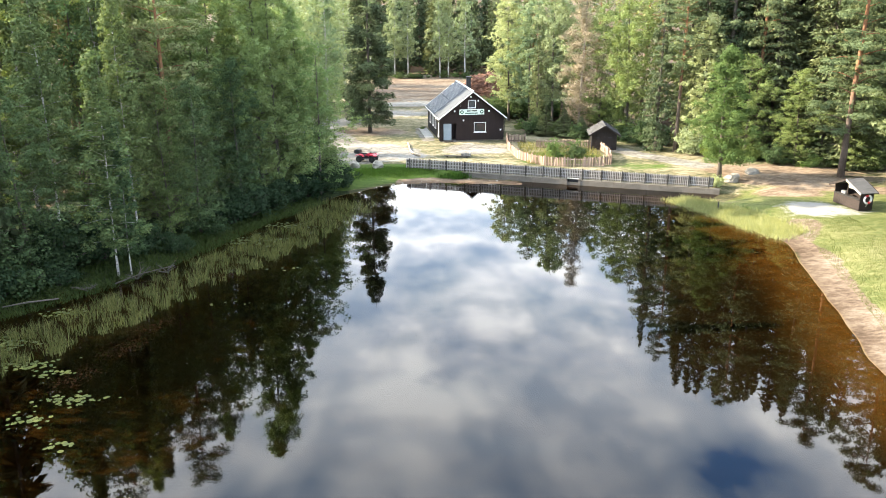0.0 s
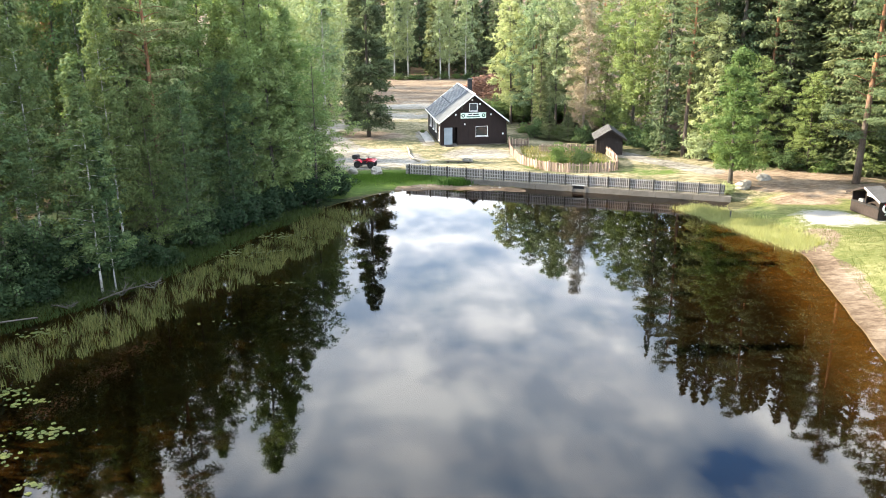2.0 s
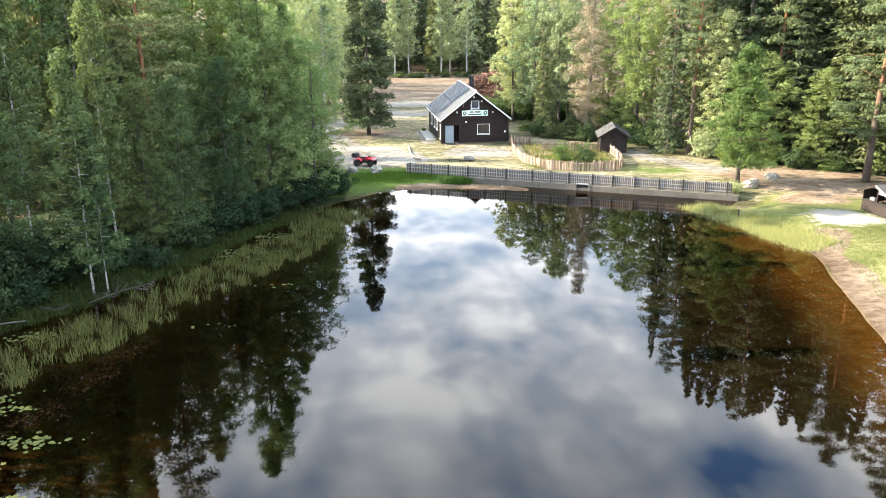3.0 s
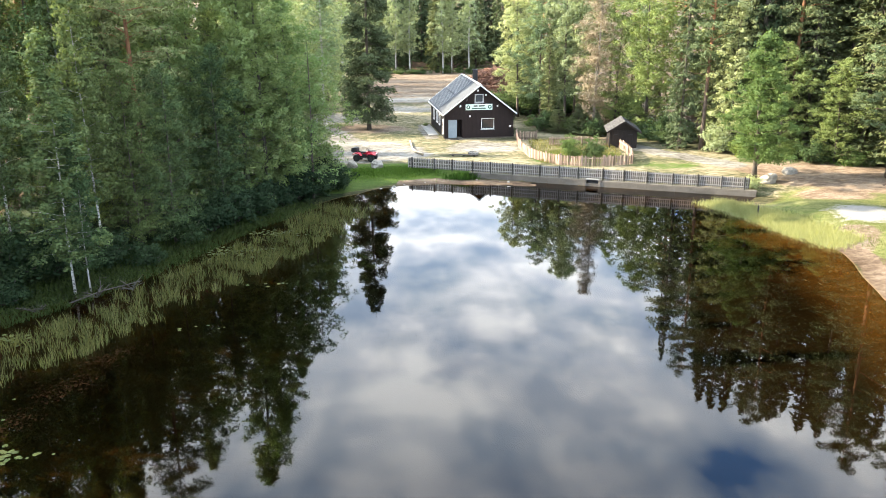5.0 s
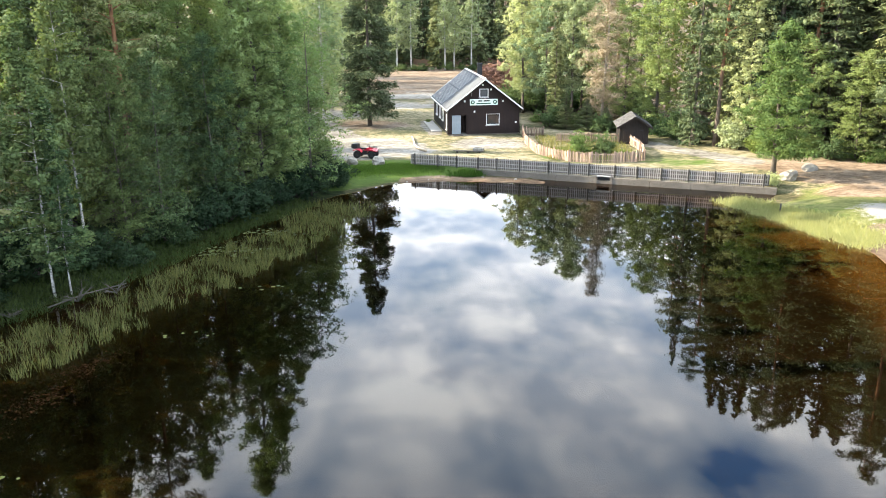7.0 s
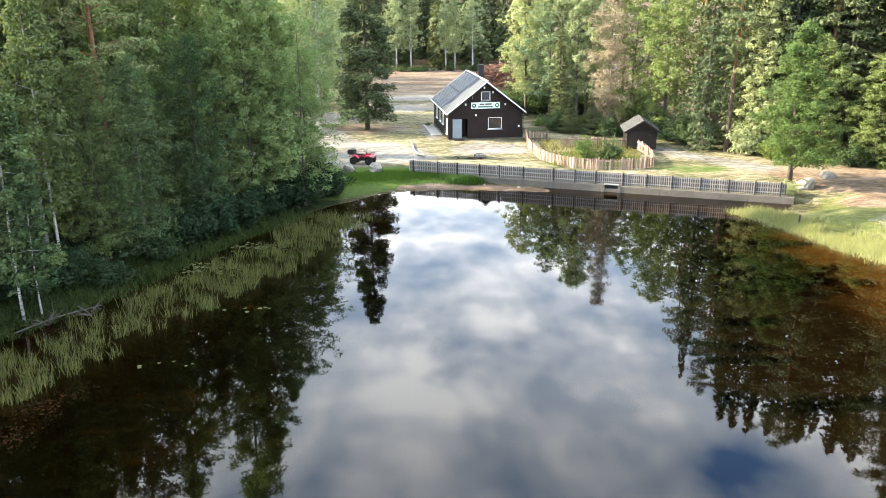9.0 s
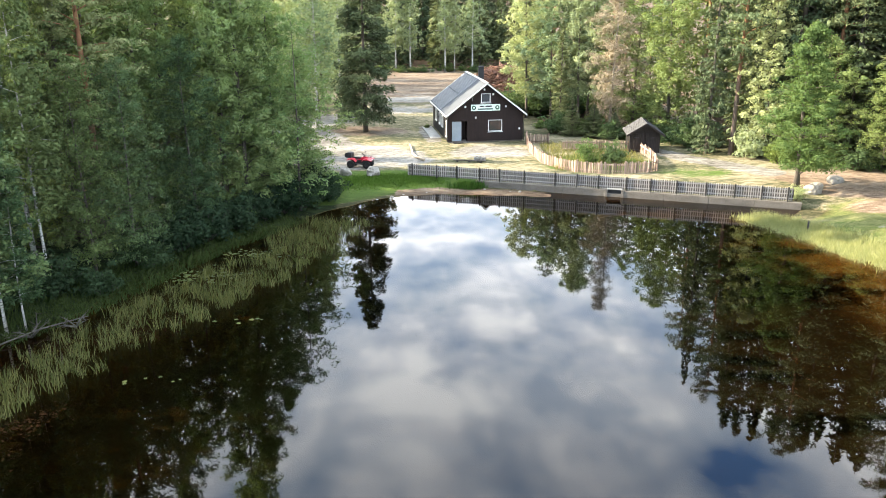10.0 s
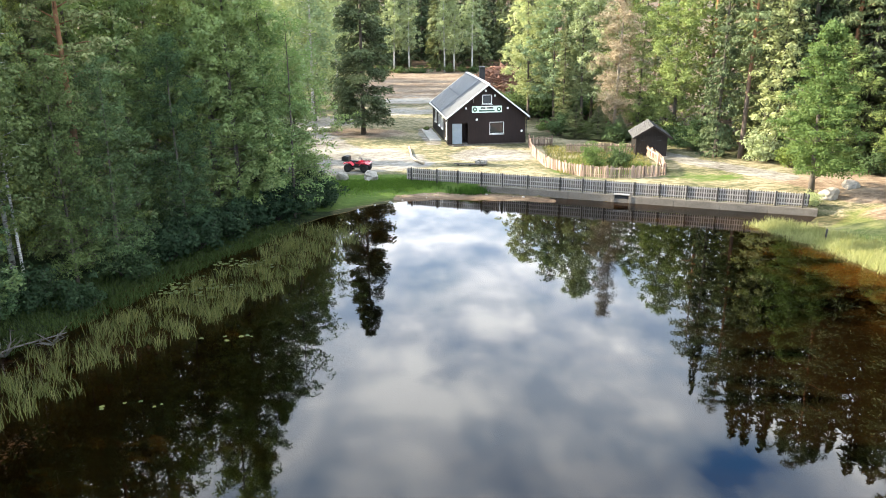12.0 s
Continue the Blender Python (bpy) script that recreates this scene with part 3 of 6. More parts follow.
def leaves(rng, centres, spread, count, size, up=0.5, droop=0.0, slim=0.3):
    """count leaves about each centre, most of them in the outer shell of the clump and facing out of it; spread is a radius per axis, for all or for each clump."""
    c = np.repeat(centres, count, axis=0)
    if np.ndim(spread) == 2:
        spread = np.repeat(spread, count, axis=0)
    g = unit(rng.normal(0, 1, c.shape)) * rng.uniform(0.25, 1.0, (len(c), 1)) ** 0.5
    g[:, 2] = np.where(g[:, 2] < -0.35, -g[:, 2] * 0.6, g[:, 2])
    stray = rng.uniform(0, 1, (len(c), 1)) < 0.14
    g = np.where(stray, g * 1.5, g)
    c = c + g * spread * 1.35
    a = rng.normal(0, 1, c.shape)
    a[:, 2] -= droop
    a = unit(a)
    n = unit(rng.normal(0, 0.5, c.shape) + np.array([0, 0, up * 0.7]) + unit(g) * 1.0)
    b = unit(np.cross(n, a))
    a = unit(np.cross(b, n))
    s = size * rng.uniform(0.6, 1.3, (len(c), 1))
    return c, a * s * 0.5, b * s * slim


def trunk_mesh(name, height, r0, rng, material, limbs=(), wobble=0.15, sides=7):
    bm = bmesh.new()
    k = 9
    ph = rng.uniform(0, 6.28, 2)
    pts, rad = [], []
    for i in range(k + 1):
        t = i / k
        pts.append((wobble * math.sin(2.2 * t + ph[0]) * t * 2, wobble * math.sin(2.7 * t + ph[1]) * t * 2, t * height - 0.15 * (i == 0)))
        rad.append(r0 * (1 - t) ** 0.8 + 0.012 + (0.25 * r0 if i == 0 else 0))
    tube(bm, pts, rad, sides)
    for base, tip, r in limbs:
        mid = (np.array(base) * 0.5 + np.array(tip) * 0.5) + np.array([0, 0, 0.06 * np.linalg.norm(np.array(tip) - np.array(base))])
        tube(bm, [tuple(base), tuple(mid), tuple(tip)], [r, r * 0.7, r * 0.25], 4)
    me = bpy.data.meshes.new(name)
    bm.to_mesh(me)
    bm.free()
    me.materials.append(material)
    return me


def broadleaf(seed, height, radius, base, leaf, bark, r0, n_leaf=9000, size=0.24, profile="round", clump=0.55, droop=0.2, slim=0.3):
    """A leafy tree: limbs round the trunk, and separate clumps of leaves along each limb, so that light and gaps show between them. Returns the meshes of trunk and crown."""
    rng = np.random.default_rng(seed)
    n_limb = 44 + int(height * 1.4)
    limbs, centres, radii = [], [], []
    for i in range(n_limb):
        t = (i + rng.uniform(0, 1)) / n_limb
        z = base + (height - base) * t
        if profile == "cone":
            w = (1 - t) ** 0.75 * (0.55 + 0.45 * min(1, t * 5))
        elif profile == "egg":
            w = (1 - t) ** 0.62 * min(1.0, 0.62 + t * 2.0)
        elif profile == "dome":
            w = (1 - t) ** 0.5 * min(1.0, 0.62 + t * 2.0)
        elif profile == "oval":
            w = math.sqrt(max(0.02, 1 - (2 * t - 0.85) ** 2 / 1.4))
        else:
            w = math.sqrt(max(0.03, 1 - (1.9 * t - 0.8) ** 2 / 1.25))
        w = max(w, 0.08) * radius * rng.uniform(0.5, 1.18)
        az = i * 2.399 + rng.uniform(-0.5, 0.5)
        rise = rng.uniform(0.1, 0.55) * (1 - 0.5 * droop) * w
        b = np.array([0, 0, max(0.6, z - rise)])
        tip = np.array([math.cos(az) * w, math.sin(az) * w, min(z + rise * 0.2, height)])
        limbs.append((b, b + (tip - b) * 0.9, max(0.015, r0 * 0.22 * (1 - t * 0.7))))
        k = 3 + int(w * 2.2)
        s = rng.uniform(0.16, 1.05, k) ** 0.75
        side = rng.normal(0, 0.17 * w + 0.1, (k, 3)) * np.array([1, 1, 0.8])
        c = b + (tip - b) * s[:, None] + side
        c[:, 2] -= droop * s * s * w * 0.35
        centres.append(c)
        radii.append(clump * rng.uniform(0.4, 1.0, k) * (1.1 - 0.3 * s))
    centres.append(np.stack([rng.normal(0, 0.2, 7), rng.normal(0, 0.2, 7), height - rng.uniform(-0.1, 1.6, 7)], 1))
    radii.append(np.full(7, clump * 0.6))
    centres, r = np.concatenate(centres), np.concatenate(radii)
    count = np.maximum(6, (n_leaf * r ** 2 / (r ** 2).sum()).astype(int))
    spread = np.stack([r * (1 - 0.2 * droop), r * (1 - 0.2 * droop), r * (0.75 + 0.5 * droop)], 1)
    c, a, b = leaves(rng, centres, spread, count, size, 0.65, droop, slim)
    keep = c[:, 2] > 0.3
    return (trunk_mesh("trunk", height * 0.97, r0, rng, bark, limbs, 0.18), quads_mesh("crown", c[keep], a[keep], b[keep], leaf))


def spruce(seed, height, radius, base, leaf, bark, r0, n_leaf=11000, size=0.34, taper=0.85, hang=0.28, loose=0.2, step=0.42, ragged=0.65):
    """A spruce: whorls of boughs that sag and turn up at the tips, each hung with needle sprays."""
    rng = np.random.default_rng(seed)
    limbs, C, A, B = [], [], [], []
    n = int((height - base) / step)
    boughs = []
    for i in range(n):
        t = i / n
        z = base + (height - base) * t
        w = radius * (1 - t) ** taper * (0.75 + 0.25 * min(1, t * 6)) + 0.12
        for j in range(int(rng.integers(5, 8))):
            az = rng.uniform(0, 6.283)
            boughs.append((z + rng.uniform(-loose, loose), az, w * rng.uniform(ragged, 1.12)))
    total = sum(b[2] + 0.3 for b in boughs)
    for z, az, w in boughs:
        k = max(5, int(n_leaf * (w + 0.3) / total))
        s = rng.uniform(0.12, 1.0, k) ** (0.6 if loose < 0.3 else 0.85)
        out = np.array([math.cos(az), math.sin(az), 0])
        side = np.array([-out[1], out[0], 0])
        sag = -0.42 * w * s + 0.22 * w * s ** 3
        lat = rng.normal(0, 1, k) * (0.18 * w + 0.05) * (1.15 - s * 0.6)
        c = out * (w * s)[:, None] + side * lat[:, None]
        c[:, 2] += z + sag - np.abs(lat) * 0.25 - rng.uniform(0, hang, k)
        a = unit(out * 0.8 + side * np.sign(lat)[:, None] * 0.6 + np.array([0, 0, -0.45]) + rng.normal(0, 0.35, (k, 3)))
        nn = unit(np.array([0, 0, 1.0]) + rng.normal(0, 0.55, (k, 3)))
        b = unit(np.cross(nn, a))
        s2 = size * rng.uniform(0.6, 1.3, (k, 1))
        C.append(c), A.append(a * s2 * 0.5), B.append(b * s2 * 0.2)
        if rng.uniform() < 0.35 and n_leaf > 5000:
            limbs.append((np.array([0, 0, z]), np.array([0, 0, z]) + out * w * 0.8 + np.array([0, 0, -0.28 * w]), 0.03))
    return trunk_mesh("trunk", height, r0, rng, bark, limbs, 0.05), quads_mesh("crown", np.concatenate(C), np.concatenate(A), np.concatenate(B), leaf)


def pine(seed, height, radius, base, leaf, bark, r0, n_leaf=10000, size=0.3):
    """A Scots pine: a long bare stem, and flat tufted plates of needles on crooked limbs."""
    rng = np.random.default_rng(seed)
    limbs, centres = [], []
    n = 44
    for i in range(n):
        t = (i + rng.uniform(0, 1)) / n
        z = base + (height - base) * t
        w = radius * (math.sqrt(max(0.02, 1 - t ** 2.2)) * (0.5 + 0.5 * min(1, t * 2.5))) * rng.uniform(0.5, 1.15) + 0.2
        az = i * 2.399 + rng.uniform(-0.6, 0.6)
        out = np.array([math.cos(az), math.sin(az), rng.uniform(-0.1, 0.4)])
        b = np.array([0, 0, z])
        tip = b + out * w
        limbs.append((b, b + (tip - b) * 0.92, max(0.02, 0.2 * r0)))
        k = 3 + int(w * 2.4)
        s = rng.uniform(0.35, 1.05, k)
        centres.append(b + (tip - b) * s[:, None] + rng.normal(0, 0.22 * w + 0.05, (k, 3)) * np.array([1, 1, 0.3]))
    for i in range(10):
        z = base * rng.uniform(0.55, 1.0)
        az = rng.uniform(0, 6.28)
        limbs.append((np.array([0, 0, z]), np.array([math.cos(az), math.sin(az), 0.1]) * rng.uniform(0.4, 1.6) + np.array([0, 0, z]), 0.025))
    centres = np.concatenate(centres)
    c, a, b = leaves(rng, centres, np.array([0.42, 0.42, 0.2]), max(8, n_leaf // len(centres)), size, 0.5, -0.3)
    return trunk_mesh("trunk", height * 0.98, r0, rng, bark, limbs, 0.12), quads_mesh("crown", c, a, b * 0.45, leaf)


def bush(seed, height, radius, leaf, n_leaf=2500, size=0.2):
    rng = np.random.default_rng(seed)
    limbs, centres = [], []
    for i in range(26):
        az, w = i * 2.399, radius * rng.uniform(0.3, 1.0)
        tip = np.array([math.cos(az) * w, math.sin(az) * w, height * rng.uniform(0.35, 1.0) * (1.15 - 0.5 * (w / radius) ** 2)])
        limbs.append((np.array([0.05 * math.cos(az), 0.05 * math.sin(az), 0.0]), tip * 0.9, 0.025))
        k = 4
        centres.append(tip * rng.uniform(0.35, 1.0, (k, 1)) + rng.normal(0, 0.18, (k, 3)))
    centres = np.concatenate(centres)
    c, a, b = leaves(rng, centres, np.array([0.28, 0.28, 0.22]), max(8, n_leaf // len(centres)), size, 0.4, 0.1)
    keep = c[:, 2] > 0.02
    return trunk_mesh("trunk", height * 0.75, 0.04, rng, M_BARK, limbs, 0.05, 5), quads_mesh("crown", c[keep], a[keep], b[keep], leaf)


KINDS = {
    "birch": [broadleaf(10 + k, 17.0, 2.6, 3.6, M_BIRCH_LEAF, M_BIRCH_BARK, 0.13, 11500, 0.21, "cone", 0.42, 0.9) for k in range(3)],
    "bank_birch": [broadleaf(14 + k, 17.0, 2.2, 2.8, M_SHADED_LEAF, M_BIRCH_BARK, 0.06, 13000, 0.19, "cone", 0.40, 0.9) for k in range(2)],
    "stem_birch": [broadleaf(17 + k, 17.0, 2.3, 4.0, M_BIRCH_LEAF, M_BIRCH_BARK, 0.075, 13000, 0.19, "cone", 0.42, 0.9) for k in range(2)],
    "alder": [broadleaf(20 + k, 16.0, 3.4, 1.0, M_ALDER_LEAF, M_BARK, 0.15, 22000, 0.182, "oval", 0.50, 0.35) for k in range(4)],
    "aspen": [broadleaf(30 + k, 18.0, 2.9, 3.4, M_LIGHT_LEAF, M_BARK, 0.15, 16500, 0.22, "oval", 0.47, 0.5) for k in range(3)],
    "bank_alder": [broadleaf(28 + k, 16.0, 3.4, 1.0, M_SHADED_LEAF, M_BARK, 0.12, 20000, 0.178, "oval", 0.50, 0.35) for k in range(2)],
    "sparse_alder": [broadleaf(27, 15.0, 3.0, 1.2, M_WILLOW_LEAF, M_BARK, 0.10, 7500, 0.18, "oval", 0.42, 0.4)],
    "tall_alder": [broadleaf(25, 22.5, 4.5, 0.8, M_WILLOW_LEAF, M_BARK, 0.18, 44000, 0.188, "dome", 0.55, 0.6)],
    "maple": [broadleaf(41, 11.4, 3.35, 1.9, M_MAPLE_LEAF, M_BARK, 0.2, 36000, 0.15, "egg", 0.50, 0.15)],
    "spruce": [spruce(50 + k, 22.0, 3.0, 0.8, M_SPRUCE, M_BARK, 0.24, 9200, 0.385) for k in range(3)],
    "tall_spruce": [spruce(160 + k, 27.0, 3.4, 0.8, M_SPRUCE, M_BARK, 0.24, 9500, 0.42, 0.72, 0.4, 0.35) for k in range(2)],
    "yard_spruce": [spruce(57, 22.0, 3.3, 2.4, M_YARD_SPRUCE, M_BARK, 0.2, 38000, 0.30, 0.55, 0.7, 0.25, 0.55, 0.62)],
    "pine": [pine(60 + k, 24.0, 3.4, 8.0, M_PINE, M_PINE_BARK, 0.24, 14500, 0.30) for k in range(3)],
    "low_pine": [pine(66, 25.0, 4.2, 3.5, M_PINE, M_PINE_BARK, 0.27, 36000, 0.26)],
    "dead_birch": [broadleaf(70, 19.5, 2.7, 1.5, M_DEAD, M_DEAD_BARK, 0.13, 17000, 0.40, "cone", 0.6, 0.3, 0.045)],
    "bush": [bush(80 + k, 2.2, 1.5, M_BUSH_LEAF, 2500, 0.2) for k in range(3)],
    "bank_bush": [bush(86 + k, 2.2, 1.5, M_DEEP_SHADE_LEAF, 4000, 0.17) for k in range(3)],
    "pale_bush": [bush(84, 2.0, 1.2, M_LIGHT_LEAF, 3600, 0.14), bush(85, 2.2, 1.4, M_MAPLE_LEAF, 3600, 0.14)],
    "far_birch": [broadleaf(90 + k, 19.0, 2.9, 4.0, M_LIGHT_LEAF, M_BIRCH_BARK, 0.15, 5200, 0.32, "cone", 0.5, 0.7) for k in range(2)],
    "far_spruce": [spruce(95 + k, 20.0, 2.7, 0.6, M_SPRUCE, M_BARK, 0.2, 2500, 0.8) for k in range(2)],
    "deep_birch": [broadleaf(100 + k, 17.0, 2.7, 2.6, M_BIRCH_LEAF, M_BIRCH_BARK, 0.13, 3700, 0.35, "cone", 0.5, 0.8) for k in range(2)],
    "deep_alder": [broadleaf(104 + k, 16.0, 3.4, 1.5, M_ALDER_LEAF, M_BARK, 0.17, 4200, 0.36, "oval", 0.6, 0.4) for k in range(2)],
    "deep_aspen": [broadleaf(108 + k, 18.0, 3.0, 2.0, M_LIGHT_LEAF, M_BARK, 0.17, 4200, 0.35, "oval", 0.55, 0.5) for k in range(2)],
    "deep_pine": [pine(112 + k, 24.0, 3.4, 8.5, M_PINE, M_PINE_BARK, 0.24, 4200, 0.46) for k in range(2)],
}
TREE_LABELS = {
    "bank_birch": ("thin leaning birch with a bare white stem on the bank", "birch"),
    "stem_birch": ("tall birch with a long bare white stem in the wood", "birch"),
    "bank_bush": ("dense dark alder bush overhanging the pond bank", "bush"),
    "birch": ("slender birch with white bark and drooping green twigs", "birch"),
    "alder": ("dense dark green alder on the wooded pond bank", "tree"),
    "bank_alder": ("dark shaded alder with low boughs over the bank", "tree"),
    "sparse_alder": ("thin open-crowned tree leaning out from the pond bank", "tree"),
    "tall_alder": ("very tall broad green alder leaning over the pond", "tree"),
    "aspen": ("tall pale green leafy tree at the forest edge", "tree"),
    "maple": ("bright green young maple with a short stem at the dam", "tree"),
    "spruce": ("dark green spruce in the forest", "spruce"),
    "tall_spruce": ("very tall dark spruce in the forest behind the beach", "spruce"),
    "yard_spruce": ("tall dark spruce standing alone on the gravel yard", "spruce"),
    "pine": ("tall pine with an orange-brown bare stem", "pine"),
    "low_pine": ("sunlit pine with wide needle plates beside the beach", "pine"),
    "dead_birch": ("withered grey-brown tree with sparse dry twigs", "tree"),
    "bush": ("dark green leafy bush on the bank", "bush"),
    "pale_bush": ("light green leafy shrub in the open", "bush"),
    "deep_birch": ("birch with drooping green twigs deep in the wood", "birch"),
    "deep_alder": ("leafy green tree deep in the wood", "tree"),
    "deep_aspen": ("pale green leafy tree deep in the wood", "tree"),
    "deep_pine": ("tall pine deep in the wood", "pine"),
    "far_birch": ("pale yellow-green birch behind the clearing", "birch"),
    "far_spruce": ("dark spruce in the far forest", "spruce"),
}
TREE_NAMES = {"tall_spruce": "spruce_tree", "bank_alder": "alder_tree", "bank_birch": "birch_tree", "stem_birch": "birch_tree", "bank_bush": "bush", "maple": "maple_tree", "yard_spruce": "spruce_tree", "spruce": "spruce_tree", "far_spruce": "spruce_tree", "birch": "birch_tree", "far_birch": "birch_tree",
              "alder": "alder_tree", "tall_alder": "alder_tree", "sparse_alder": "alder_tree", "aspen": "aspen_tree", "pine": "pine_tree", "low_pine": "pine_tree", "dead_birch": "withered_tree", "deep_birch": "birch_tree", "deep_alder": "alder_tree", "deep_aspen": "aspen_tree", "deep_pine": "pine_tree", "bush": "bush", "pale_bush": "shrub"}
tree_rng = np.random.default_rng(7)


def plant(kind, x, y, scale=1.0, wide=None, lean=(0, 0), variant=None, turn=None):
    k = int(tree_rng.integers(0, len(KINDS[kind]))) if variant is None else variant
    turn = float(tree_rng.uniform(0, 360)) if turn is None else turn
    trunk, crown = KINDS[kind][k]
    label, category = TREE_LABELS[kind]
    m = pose(x, y, level(x, y) - 0.05, lean[0], lean[1], 0) @ pose(0, 0, 0, 0, 0, turn)
    t = thing(TREE_NAMES[kind], m, label, category, "trees round the pond" if "bush" not in kind else "bushes")
    w = wide or scale
    for name, me in (("trunk", trunk), ("crown", crown)):
        ob = shared(name, me, t, Matrix.Diagonal((w, w, scale, 1)))
    return t


# the wooded west bank: marked trees first
for kind, x, y, s, w in (
        ("bank_birch", -19.7, 45.8, 0.78, 1.0), ("bank_birch", -19.1, 46.3, 0.56, 0.65), ("tall_alder", -15.4, 66.4, 1.1, 1.15), ("tall_alder", -12.1, 66.6, 0.66, 0.72), ("tall_alder", -13.6, 65.4, 0.86, 0.80), ("tall_alder", -19.0, 62.4, 0.92, 0.8), ("tall_alder", -23.6, 57.0, 0.98, 0.8), ("alder", -10.4, 69.0, 0.62, 0.8),
        ("bank_alder", -17.2, 54.6, 0.68, 0.68), ("bank_alder", -15.6, 60.6, 0.72, 0.7), ("sparse_alder", -10.3, 66.0, 0.85, 0.85), ("stem_birch", -20.3, 51.2, 1.0, 0.9), ("pine", -19.3, 56.0, 0.86, 0.9), ("bank_alder", -18.8, 53.2, 0.70, 0.60), ("bank_alder", -24.6, 45.2, 0.72, 0.85),
        ("spruce", -21.6, 58.0, 0.66, 0.85), ("birch", -22.6, 60.5, 1.1, 0.95), ("stem_birch", -24.5, 49.2, 1.06, 1.0), ("bank_alder", -28.2, 41.2, 0.8, 0.9), ("deep_birch", -30.5, 45.5, 1.0, 1.05),
        ("birch", -16.0, 71.5, 1.1, 1.0), ("alder", -19.2, 67.5, 1.2, 1.15), ("aspen", -17.5, 75.5, 1.0, 1.0), ("birch", -22.5, 71.5, 1.1, 1.1),
        ("alder", -25.4, 56.5, 1.1, 1.05), ("deep_birch", -31.5, 50.5, 1.15, 1.1), ("alder", -29.6, 55.0, 1.15, 1.1), ("bank_alder", -28.0, 36.8, 0.95, 1.0), ("deep_birch", -31.0, 32.5, 1.0, 1.1), ("deep_alder", -33.0, 38.0, 1.1, 1.1), ("pine", -28.0, 61.0, 1.0, 1.0), ("aspen", -25.0, 65.2, 1.1, 1.0)):
    plant(kind, x, y, s, w)
# a screen of trees on the beach side, east of the meadow
for kind, x, y, s, w in (("far_spruce", 36.5, 56.5, 0.9, 0.9), ("deep_pine", 38.5, 52.0, 0.85, 1.0), ("far_spruce", 36.8, 47.5, 0.95, 1.0), ("deep_pine", 38.0, 42.0, 0.85, 1.0), ("far_spruce", 36.0, 37.5, 1.0, 1.1),
                         ("deep_alder", 41.0, 47.0, 1.1, 1.1), ("deep_alder", 40.5, 57.0, 1.1, 1.1), ("far_spruce", 35.5, 31.5, 1.0, 1.1), ("deep_pine", 37.0, 26.0, 0.9, 1.0), ("deep_alder", 41.0, 36.0, 1.1, 1.2), ("far_spruce", 43.0, 52.0, 1.05, 1.0), ("spruce", 38.8, 58.6, 1.15, 1.15), ("spruce", 40.6, 64.4, 1.2, 1.2)):
    plant(kind, x, y, s, w)
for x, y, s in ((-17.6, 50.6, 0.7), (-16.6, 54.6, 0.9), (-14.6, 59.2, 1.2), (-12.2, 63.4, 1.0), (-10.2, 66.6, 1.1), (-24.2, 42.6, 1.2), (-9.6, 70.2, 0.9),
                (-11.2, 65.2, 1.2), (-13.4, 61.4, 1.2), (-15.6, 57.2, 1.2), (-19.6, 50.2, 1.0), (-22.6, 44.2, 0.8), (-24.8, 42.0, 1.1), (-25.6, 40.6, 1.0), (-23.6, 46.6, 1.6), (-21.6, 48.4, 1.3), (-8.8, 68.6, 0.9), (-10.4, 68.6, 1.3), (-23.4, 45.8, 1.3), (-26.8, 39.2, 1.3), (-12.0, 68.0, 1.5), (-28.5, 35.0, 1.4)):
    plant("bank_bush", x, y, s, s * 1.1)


def scatter(spots, kinds, inside, gap, lo, hi, seed, bounds):
    """Fills a stretch of wood with trees that keep their distance."""
    rng = np.random.default_rng(seed)
    made = list(spots)
    x0, x1, y0, y1 = bounds
    for _ in range(4000):
        x, y = rng.uniform(x0, x1), rng.uniform(y0, y1)
        if not inside(x, y) or any((x - a) ** 2 + (y - b) ** 2 < gap * gap for a, b in made):
            continue
        made.append((x, y))
        s = rng.uniform(lo, hi) * (0.72 if -5 < x < 24.5 and y < 125 else 1.0)
        kind = kinds[int(rng.integers(0, len(kinds)))]
        if -27 < x < 0 and y < 60:
            kind = kind.replace("deep_", "").replace("far_", "")
        plant(kind, x, y, s, s * rng.uniform(0.9, 1.15))
    return made


def west_wood(x, y):
    return x < -12 - 0.45 * max(0, 70 - y) * 0.62 - 6.5 and x > -39 and not (x > -20 and y > 74)


scatter([(-19.9, 45.7)], ["deep_birch", "deep_alder", "deep_alder", "deep_birch", "far_spruce", "deep_aspen", "deep_pine"], west_wood, 5.1, 0.85, 1.2, 21, (-46, -14, 26, 84))
# behind the yard, west of the clearing
scatter([], ["deep_aspen", "deep_aspen", "far_birch", "far_spruce"], lambda x, y: x < -13 - (y - 92) * 0.06 and x > -30, 5.0, 0.9, 1.15, 22, (-25, -12, 96, 150))
# far edge of the clearing
for x, y, s in ((-9.2, 158.5, 1.0), (-6.6, 159.5, 0.95), (-0.4, 158.0, 0.95), (1.2, 158.6, 0.9), (-14, 160, 1.0), (4.5, 161, 1.0)):
    plant("far_birch", x, y, s)
scatter([], ["far_spruce", "far_spruce", "far_birch", "far_spruce"], lambda x, y: True, 5.6, 0.85, 1.1, 23, (-20, 18, 162, 186))
scatter([], ["far_spruce"], lambda x, y: True, 4.2, 1.0, 1.3, 25, (-20, 12, 188, 198))
